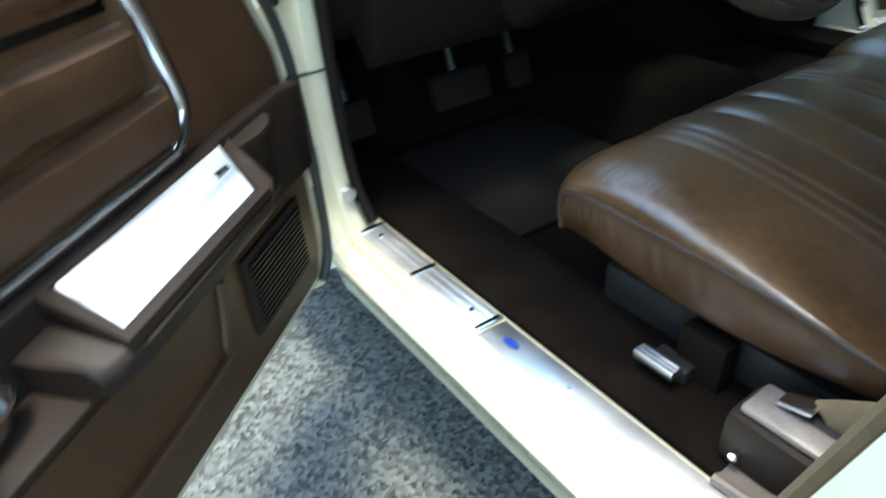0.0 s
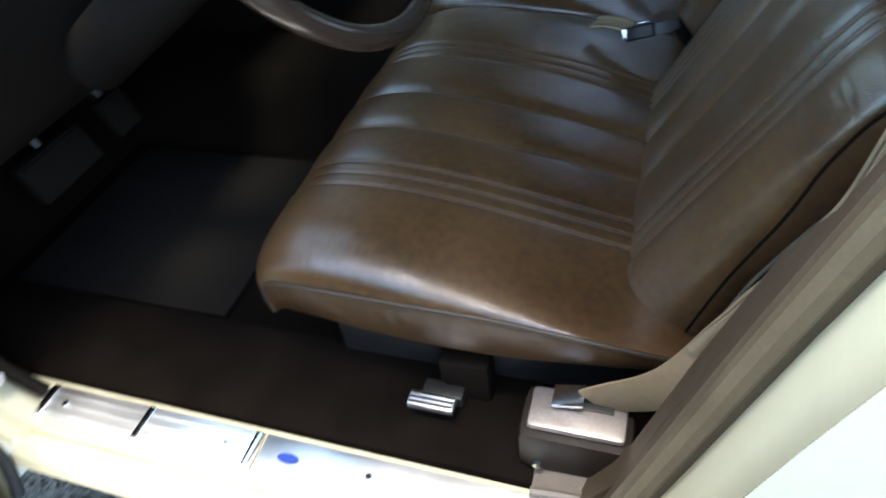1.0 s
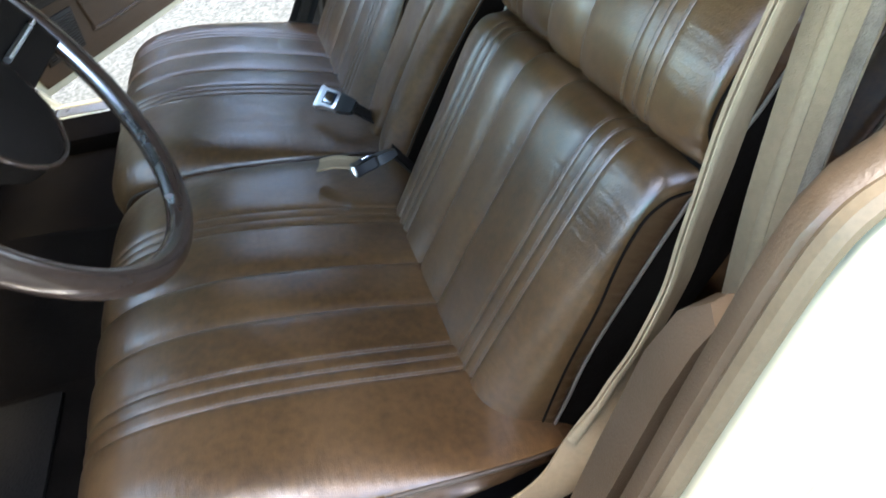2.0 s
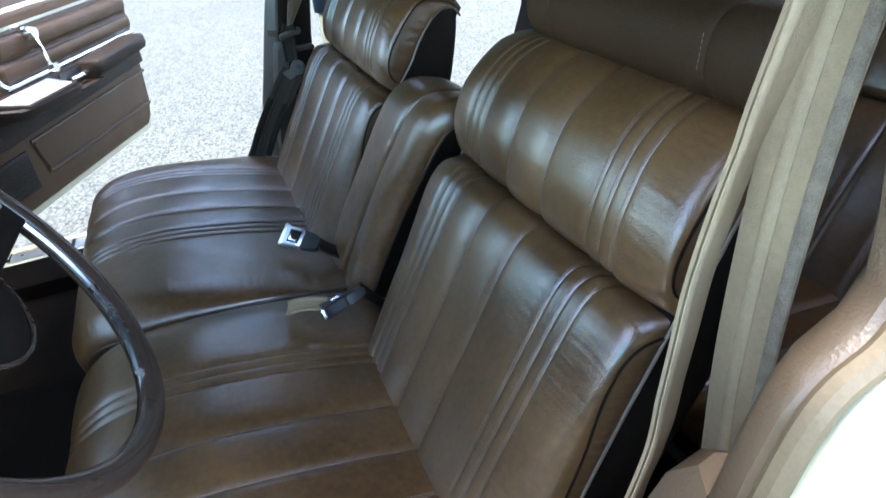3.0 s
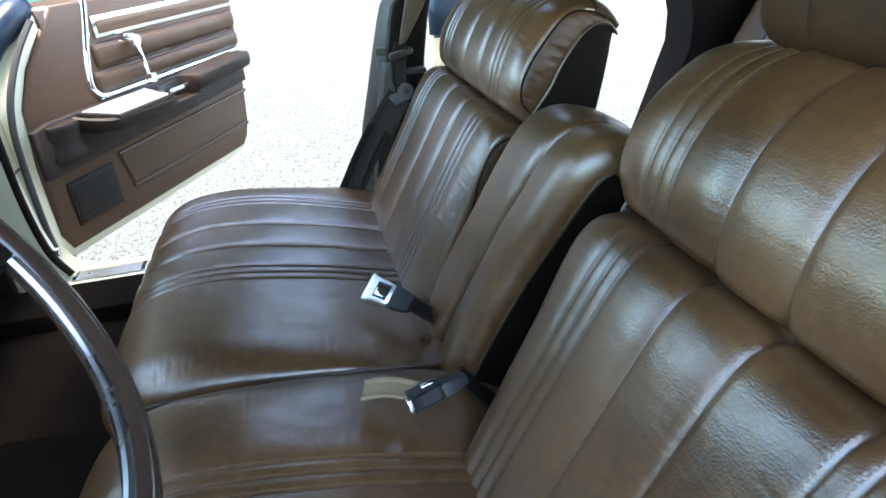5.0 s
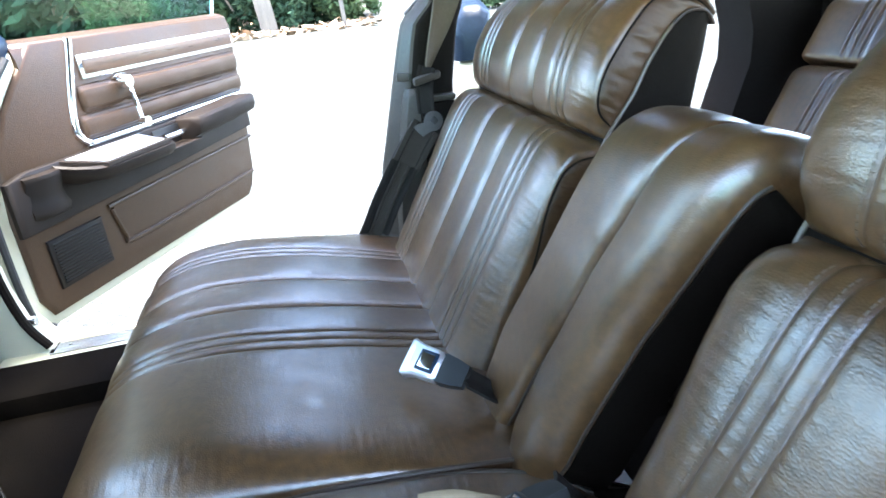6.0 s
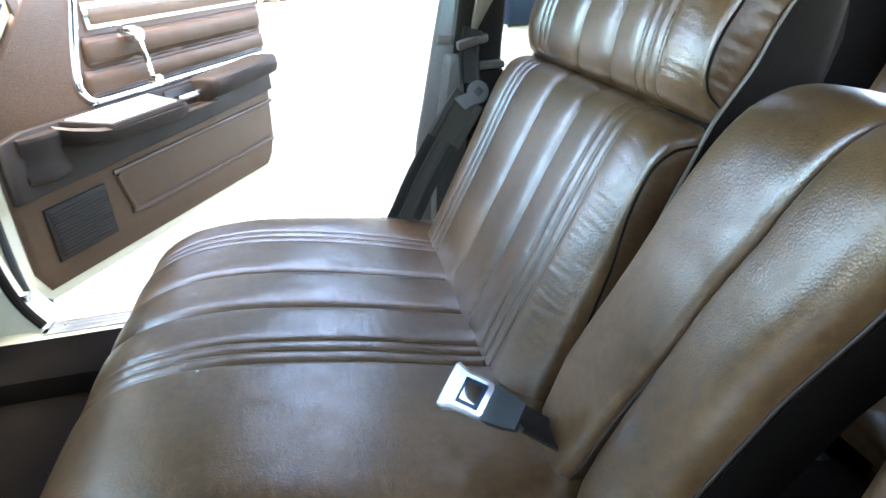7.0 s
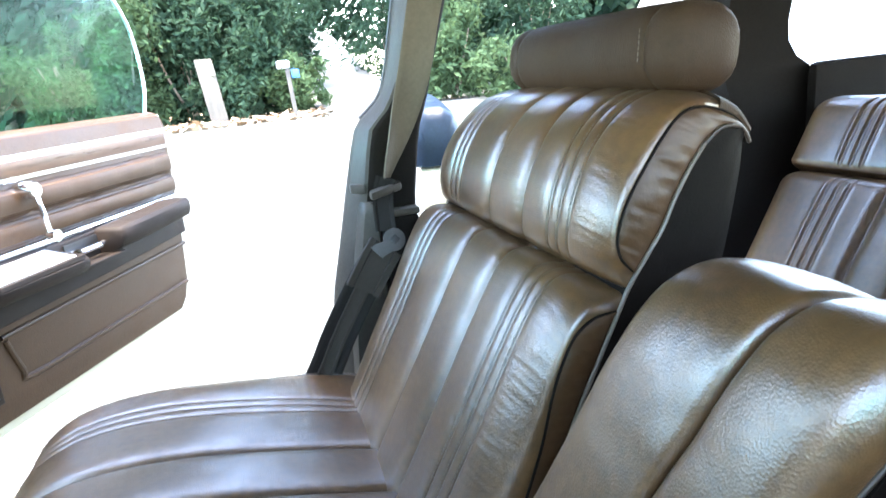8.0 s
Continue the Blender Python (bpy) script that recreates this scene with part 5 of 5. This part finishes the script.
    part("lid_rim", loft([[wa(q + e * i, d + f * i, z + h) for (q, d, z), e, f in zip(lid, (-1, 1, 1, -1), (-1, -1, 1, 1))] for i, h in ((0.012, -0.006), (0.011, 0.002), (0.004, 0.003), (0.003, 0.001))]), PLASTIC, door, "brown rim round the inlay")
    part("pocket_lid", loft([[wa(q, d, z + h) for q, d, z in lid] for h in (0.0008, 0.0038)]), ALU, door, "brushed aluminium armrest inlay", smooth=False)
    part("lid_catch", tube([wa(0.165, 0.055, 0.7015), wa(0.190, 0.055, 0.7035)], 0.006), CHROME, door)
    part("handle_recess", box(0.428, 0.560, 0.0245, 0.029, 0.655, 0.704, 0.003, wa), BLACK, door, "black handle recess")
    part("recess_floor", box(0.424, 0.560, 0.029, 0.082, 0.650, 0.657, 0.003, wa), PLASTIC, door)
    part("door_handle", tube(smoothline([wa(0.440, 0.034, 0.680), wa(0.462, 0.050, 0.683), wa(0.525, 0.054, 0.684)], 5), 0.0075), CHROME, door, "chrome door handle")
    pull = loft([[wa(s, 0.020, zt), wa(s, dd, zt), wa(s, dd + 0.008, zt - 0.008), wa(s, dd + 0.009, zt - 0.030), wa(s, dd + 0.002, zt - 0.046), wa(s, dd - 0.020, zt - 0.056), wa(s, 0.020, zt - 0.058)] for s, dd, zt in ((0.535, 0.066, 0.706), (0.541, 0.084, 0.713), (0.552, 0.090, 0.716), (0.62, 0.093, 0.719), (0.80, 0.093, 0.727), (0.835, 0.086, 0.726), (0.845, 0.068, 0.722))])
    part("armrest_pull", pull, PLASTIC, door, "brown padded pull handle")
    # window crank
    wc = lambda q, d, z: w(q + (2.2 * ahead if side < 0 else 0.0), d, z - 0.2 * ahead)
    crank = part("window_crank", tube([wc(*p) for p in smoothline([(0.400, 0.040, 0.842), (0.399, 0.048, 0.822), (0.396, 0.056, 0.785), (0.394, 0.058, 0.752)], 5)], 0.0075, taper=[1.3 - 0.6 * min(1, i / 6) if i < 8 else 0.7 + 0.05 * (i - 8) for i in range(16)]), CHROME, door, "chrome window crank")
    part("crank_boss", tube([wc(0.400, 0.012, 0.846), wc(0.400, 0.036, 0.846), wc(0.400, 0.050, 0.846)], 0.019, sides=16, taper=[0.9, 1.0, 0.8]), CHROME, crank)
    part("crank_knob", tube([wc(0.394, 0.054, 0.748), wc(0.394, 0.066, 0.748), wc(0.394, 0.078, 0.748)], 0.013, sides=16, taper=[0.7, 0.9, 1.0]), CHROME, crank)
    # speaker grille
    grille = part("speaker_grille", slabmesh(w, [(0.066, 0.444), (0.066, 0.556), (0.226, 0.556), (0.226, 0.444)], 0.0065, 0.013), PLASTIC, door, "brown plastic speaker grille")
    part("grille_back", box(0.076, 0.216, 0.0132, 0.0138, 0.452, 0.548, 0, w), BLACK, grille)
    for k in range(13):
        z = 0.454 + 0.0073 * k
        part("slat", box(0.076, 0.216, 0.0140, 0.0175, z, z + 0.0036, 0.0006, w), PLASTIC, grille)
    # lower pressed field
    fr = smoothline([w(0.268, 0.007, 0.560), w(0.290, 0.007, 0.485), w(0.315, 0.007, 0.465), w(0.6, 0.007, 0.466), w(0.90, 0.007, 0.468)], 5)
    part("pressed_line", tube([Vector(p) for p in fr], 0.0065), VINYL, door)
    part("pressed_line", tube([w(0.26, 0.007, 0.568), w(0.6, 0.007, 0.575), w(0.925, 0.007, 0.58)], 0.006), VINYL, door)
    if side > 0:
        part("corner_cover", tube([w(*p) for p in smoothline([(0.16, -0.03, 0.965), (0.10, -0.035, 0.935), (0.045, -0.04, 0.895), (0.01, -0.04, 0.84)], 4)], 0.034, sides=12, taper=[0.5, 0.8, 0.95, 1, 1, 1, 1, 0.95, 0.9, 0.8, 0.7, 0.6, 0.5]), NAVY, door, "dark blue padded corner cover")
    part("hinge", box(-0.10, -0.036, -0.05, -0.02, 0.50, 0.56, 0.008, w), SATIN, door, "steel door hinge")
    part("hinge", box(-0.10, -0.036, -0.05, -0.02, 0.78, 0.84, 0.008, w), SATIN, door, "steel door hinge")
    return door


def slabmesh(w, poly, d0, d1):
    cs, cz = sum(p[0] for p in poly) / len(poly), sum(p[1] for p in poly) / len(poly)
    sh = lambda k: [(cs + (s - cs) * k, cz + (z - cz) * k) for s, z in poly]
    t = d1 - d0
    return loft([[w(s, d0, z) for s, z in poly], [w(s, d1 - 0.35 * t, z) for s, z in poly], [w(s, d1 - 0.1 * t, z) for s, z in sh(0.985)], [w(s, d1, z) for s, z in sh(0.96)]])


car_door("passenger_door", "open passenger door, cream outside, brown vinyl panel with chrome trim", (-0.70, 1.68), 62, 1, 0.0, 0.025)
car_door("driver_door", "open driver's door, cream outside, brown vinyl panel with chrome trim", (-0.648, -0.073), 48, -1, -0.045, 0.10)

# the rear passenger door stands open behind the centre pillar
rd = thing("rear_door", "open cream rear door with a dark blue vinyl corner", "car door", (0.42, 2.0, 0.4))
ra = radians(75)


def rw(s, d, z):
    return (0.315 + math.cos(ra) * s + math.sin(ra) * d, 1.71 + math.sin(ra) * s - math.cos(ra) * d, z)


part("door_shell", box(0.0, 0.78, -0.038, 0.040, 0.38, 0.815, 0.014, rw), CREAM, rd, "cream painted door shell")
cap = []
for i in range(40):
    s = 0.76 * (i / 39) ** 1.6
    k = (1 - max(0.0, 1 - s / 0.035) ** 2.2) ** 0.45 if s < 0.035 else 1.0 - 0.1 * max(0.0, s - 0.6)
    ring = []
    for j in range(29):
        q = math.pi * (-0.06 + 1.12 * j / 28)
        c, h = math.cos(q), math.sin(q)
        puck = 0.0035 * noise.noise(Vector((s * 60, c * 4, h * 5))) + 0.002 * abs(math.sin(q * 6))
        ring.append(rw(s, 0.002 + (0.047 * (0.45 + 0.55 * k) + puck) * math.copysign(abs(c) ** 0.8, c), 0.858 + ((0.074 + puck) * h ** 0.75 * k if h > 0 else 0.22 * h)))
    cap.append(ring)
part("corner_cover", loft(cap), NAVY, rd, "dark blue quilted vinyl corner cover")

# ---- outside ----
def bush(name, label, centre, size, leaves, leaf, mat, seed, category="bush"):
    """A crown of many small leaves in clumps, over thin stems."""
    rnd = random.Random(seed)
    b = thing(name, label, category, centre, group="bushes")
    bm = bmesh.new()
    clumps = []
    for _ in range(26):
        q = Vector((rnd.gauss(0, 0.45), rnd.gauss(0, 0.45), rnd.random()))
        clumps.append((Vector(centre) + Vector((q.x * size[0], q.y * size[1], (0.12 + 0.88 * q.z) * size[2])), 0.16 + 0.2 * rnd.random()))
    for _ in range(leaves):
        c, r = rnd.choice(clumps)
        p = c + Vector((rnd.gauss(0, r) * size[0] * 0.6, rnd.gauss(0, r) * size[1] * 0.6, rnd.gauss(0, r) * size[2] * 0.35))
        if p.z < 0.03:
            p.z = 0.03 + rnd.random() * 0.3
        n = Vector((rnd.gauss(0, 1), rnd.gauss(0, 1), rnd.gauss(0.5, 1))).normalized()
        a = n.orthogonal().normalized()
        a.rotate(Matrix.Rotation(rnd.random() * 6.28, 3, n))
        c2 = n.cross(a)
        l = leaf * (0.6 + 0.8 * rnd.random())
        vs = [bm.verts.new(p + a * (x * l) + c2 * (y * l * 0.5) + n * (zz * l)) for x, y, zz in ((-1, 0, 0), (0, -0.8, 0.12), (1, 0, 0), (0, 0.8, 0.12))]
        bm.faces.new(vs)
    me = part("crown", bm, mat, b, smooth=False)
    for k in range(4):
        e = Vector(centre) + Vector((rnd.gauss(0, 0.25) * size[0], rnd.gauss(0, 0.25) * size[1], size[2] * 0.75))
        part("stem", tube(smoothline([tuple(Vector(centre) + Vector((rnd.gauss(0, 0.1), rnd.gauss(0, 0.1), 0))), tuple((Vector(centre) + e) / 2 + Vector((rnd.gauss(0, 0.1), 0, 0))), tuple(e)], 4), 0.05, taper=[1 - 0.07 * i for i in range(9)]), BARK, b)
    return b


def tree(name, label, at, height, radius, lean, seed):
    rnd = random.Random(seed)
    t = thing(name, label, "tree", at, group="trees")
    pts = [(at[0] + lean * k * k, at[1], at[2] + height * k) for k in [i / 10 for i in range(11)]]
    part("trunk", tube(pts, radius, sides=10, taper=[1.25 - 0.08 * i for i in range(11)]), BARK, t)
    for k in range(5):
        z = height * (0.45 + 0.1 * k)
        an = rnd.random() * 6.28
        p = Vector((at[0] + lean * (z / height) ** 2, at[1], at[2] + z))
        part("limb", tube([p, p + Vector((math.cos(an) * 0.8, math.sin(an) * 0.8, 0.4)), p + Vector((math.cos(an) * 1.8, math.sin(an) * 1.8, 0.6))], radius * 0.3, taper=[1, 0.7, 0.35]), BARK, t)
    bm = bmesh.new()
    for _ in range(2600):
        an, rr = rnd.random() * 6.28, abs(rnd.gauss(0, 1.1))
        z = height * (0.45 + 0.55 * rnd.random())
        p = Vector((at[0] + math.cos(an) * rr, at[1] + math.sin(an) * rr, at[2] + z))
        n = Vector((rnd.gauss(0, 1), rnd.gauss(0, 1), rnd.gauss(0.5, 1))).normalized()
        a = n.orthogonal().normalized()
        c2 = n.cross(a)
        l = 0.10 * (0.6 + 0.8 * rnd.random())
        bm.faces.new([bm.verts.new(p + a * (x * l) + c2 * (y * l * 0.5)) for x, y in ((-1, 0), (0, -0.8), (1, 0), (0, 0.8))])
    part("crown", bm, LEAFDARK, t, smooth=False)


litter = bmesh.new()
rnd = random.Random(4)
for _ in range(900):
    p = Vector((rnd.uniform(-6, 3.2), 20.6 + rnd.gauss(0, 0.7) + 0.5, 0.02 + abs(rnd.gauss(0, 0.06))))
    n = Vector((rnd.gauss(0, 0.4), rnd.gauss(0, 0.4), 1)).normalized()
    a = n.orthogonal().normalized()
    litter.faces.new([litter.verts.new(p + a * (x * 0.16) + n.cross(a) * (y * 0.12)) for x, y in ((-1, 0), (0, -1), (1, 0), (0, 1))])
tagged(part("leaf_litter", litter, DIRT, smooth=False), "dry brown leaf litter along the driveway's edge", "leaf litter", kind="stuff")
verge = bmesh.new()
for x, y, z in ((-14, 20.8, 0.01), (2.3, 20.8, 0.01), (2.3, 40, 0.6), (-14, 40, 0.6)):
    verge.verts.new((x, y, z))
verge.faces.new(verge.verts[:])
tagged(part("verge", verge, DIRT), "brown leafy soil under the bushes", "ground", kind="structure")
road = bmesh.new()
rv = [[road.verts.new((x0 + w, y, z)) for w in (-1.6, 1.6)] for x0, y, z in ((4.0, 19, 0.012), (4.3, 25, 0.35), (4.9, 34, 1.6), (5.9, 48, 3.9), (7.0, 60, 5.2))]
for a, b in zip(rv, rv[1:]):
    road.faces.new((a[0], a[1], b[1], b[0]))
tagged(part("road", road, ASPHALT), "sunlit road climbing away between bushes", "road", kind="structure")

for k, (x, y, sx, sy, sz, m, n) in enumerate(((-3.0, 23.0, 1.4, 1.2, 3.6, LEAF, 5200), (-1.3, 23.6, 1.3, 1.2, 4.2, LEAFDARK, 7000), (0.6, 23.2, 1.5, 1.3, 3.8, LEAFDARK, 8000), (1.9, 22.6, 0.9, 0.9, 1.7, LEAF, 3000), (0.3, 22.0, 0.9, 0.7, 1.3, LEAFDARK, 2600), (7.2, 21.5, 1.5, 1.3, 3.0, LEAF, 4200), (8.8, 19.5, 1.3, 1.2, 1.6, LEAF, 3400), (10.4, 22.0, 2.0, 1.6, 4.0, LEAFDARK, 4600), (-5.2, 25.0, 1.5, 1.3, 3.0, LEAF, 3600), (2.6, 28.0, 1.6, 1.5, 4.8, LEAFDARK, 4200), (8.0, 32.0, 2.2, 2.0, 5.5, LEAFDARK, 4200))):
    bush("bush", "dense green leafy bush beside the driveway" if m is LEAF else "dark green overgrown shrub beside the driveway", (x, y, 0.0), (sx, sy, sz), n, 0.13, m, 20 + k)
for k, (x, y, h, r, l) in enumerate(((-9.4, 31, 9, 0.20, 0.4), (-8.2, 29, 8, 0.24, -0.3), (-12.0, 34, 9, 0.22, 0.2), (14, 34, 9, 0.3, 0))):
    tree("tree", "tall tree with bare grey lower trunk beyond the driveway", (x, y, 0.0), h, r, l, 60 + k)

woods = []
rnd = random.Random(9)
for _ in range(106000):
    an = rnd.uniform(-0.72, 0.75)
    rr = rnd.uniform(28, 34) + 3 * abs(an)
    # the upper height is unseen, added to keep sky off the passenger cushion
    hgt = (31.0 + 5.0 * noise.noise(Vector((an * 9, 0.3, 0)))) * rnd.random()
    if 0.10 < an < 0.24 and rr < 60:
        rr += 34
        hgt += 3.2
    p = Vector((math.sin(an) * rr, math.cos(an) * rr, 0.1 + hgt))
    n = Vector((rnd.gauss(0, 1), rnd.gauss(-0.6, 1), rnd.gauss(0.5, 1))).normalized()
    a = n.orthogonal().normalized()
    c2 = n.cross(a)
    l = 0.42 * (0.6 + 0.8 * rnd.random())
    woods.append([tuple(p + a * (x * l) + c2 * (y * l * 0.5)) for x, y in ((-1, 0), (0, -0.8), (1, 0), (0, 0.8))])
wm = bpy.data.meshes.new("far_woods")
wm.from_pydata([v for q in woods for v in q], [], [(4 * i, 4 * i + 1, 4 * i + 2, 4 * i + 3) for i in range(len(woods))])
wm.materials.append(LEAFDARK)
tagged(new("far_woods", wm), "dense dark green woods beyond the driveway", "woods", kind="stuff")

post = thing("gate_post", "weathered grey wooden gate post among the shrubs", "post", (-0.45, 21.4, 0))
part("post_body", box(-0.72, -0.22, 21.2, 21.6, 0.0, 1.95, 0.05, lambda x, y, z: (x - 0.10 * z, y, z)), WEATHERED, post)
box_ = thing("mailbox", "grey mailbox on a wooden post with a blue paper box", "mailbox", (1.72, 20.6, 0))
part("post", box(1.67, 1.79, 20.55, 20.67, 0.0, 1.45, 0.015, lambda x, y, z: (x - 0.05 * z, y, z)), WEATHERED, box_)
part("box_body", box(1.40, 1.80, 20.45, 20.75, 1.45, 1.70, 0.08, lambda x, y, z: (x - 0.05, y, z)), SATIN, box_, "grey metal mailbox")
part("paper_box", box(1.76, 1.98, 20.40, 20.6, 1.18, 1.42, 0.03), BLUEPAINT, box_, "bright blue plastic paper box")


def house(at, size, turn, label):
    h = thing("house", label, "house", at)
    m = Matrix.Translation(at) @ Matrix.Rotation(turn, 4, "Z")
    w = lambda x, y, z: tuple(m @ Vector((x, y, z)))
    a, b, c = size
    part("wall", box(-a / 2, a / 2, -b / 2, b / 2, 0, c, 0.0, w), WHITEPAINT, h)
    roof = bmesh.new()
    q = [roof.verts.new(w(x, y, z)) for x, y, z in ((-a / 2 - 0.4, -b / 2 - 0.5, c), (a / 2 + 0.4, -b / 2 - 0.5, c), (a / 2 + 0.4, 0, c + b * 0.28), (-a / 2 - 0.4, 0, c + b * 0.28), (-a / 2 - 0.4, b / 2 + 0.5, c), (a / 2 + 0.4, b / 2 + 0.5, c))]
    for f in ((0, 1, 2, 3), (3, 2, 5, 4), (0, 3, 4), (1, 5, 2)):
        roof.faces.new([q[i] for i in f])
    part("roof", roof, ROOFGREY, h, smooth=False)
    for x in (-a / 4, a / 4):
        win = part("window", box(x - 0.6, x + 0.6, -b / 2 - 0.05, -b / 2 - 0.01, 0.9, 2.1, 0.0, w), BLACK, h)
        part("frame", box(x - 0.7, x + 0.7, -b / 2 - 0.04, -b / 2 - 0.008, 0.8, 0.9, 0.0, w), WHITEPAINT, win)


house((22, 20, -0.2), (12, 8, 2.5), radians(-48), "low white house with grey shingle roof across the street")
house((-14.5, 40, 0), (9, 7, 2.6), radians(15), "white house with grey roof beyond the trees")
cover = thing("covered_boat", "pale teal tarpaulin covered trailer parked beyond the trees", "trailer", (-8.5, 33, 0))
part("tarpaulin", pillow(-2.0, 2.0, -0.8, 0.8, 0.9, 0.25, 0.15, [], lambda l, w, h: (-9.0 + l, 33 + w, 1.1 + h), 16, 12, wrinkle=0.02), TEAL, cover)
part("trailer_frame", box(-10.9, -7.1, 32.4, 33.6, 0.0, 0.25, 0.02), BLACK, cover)
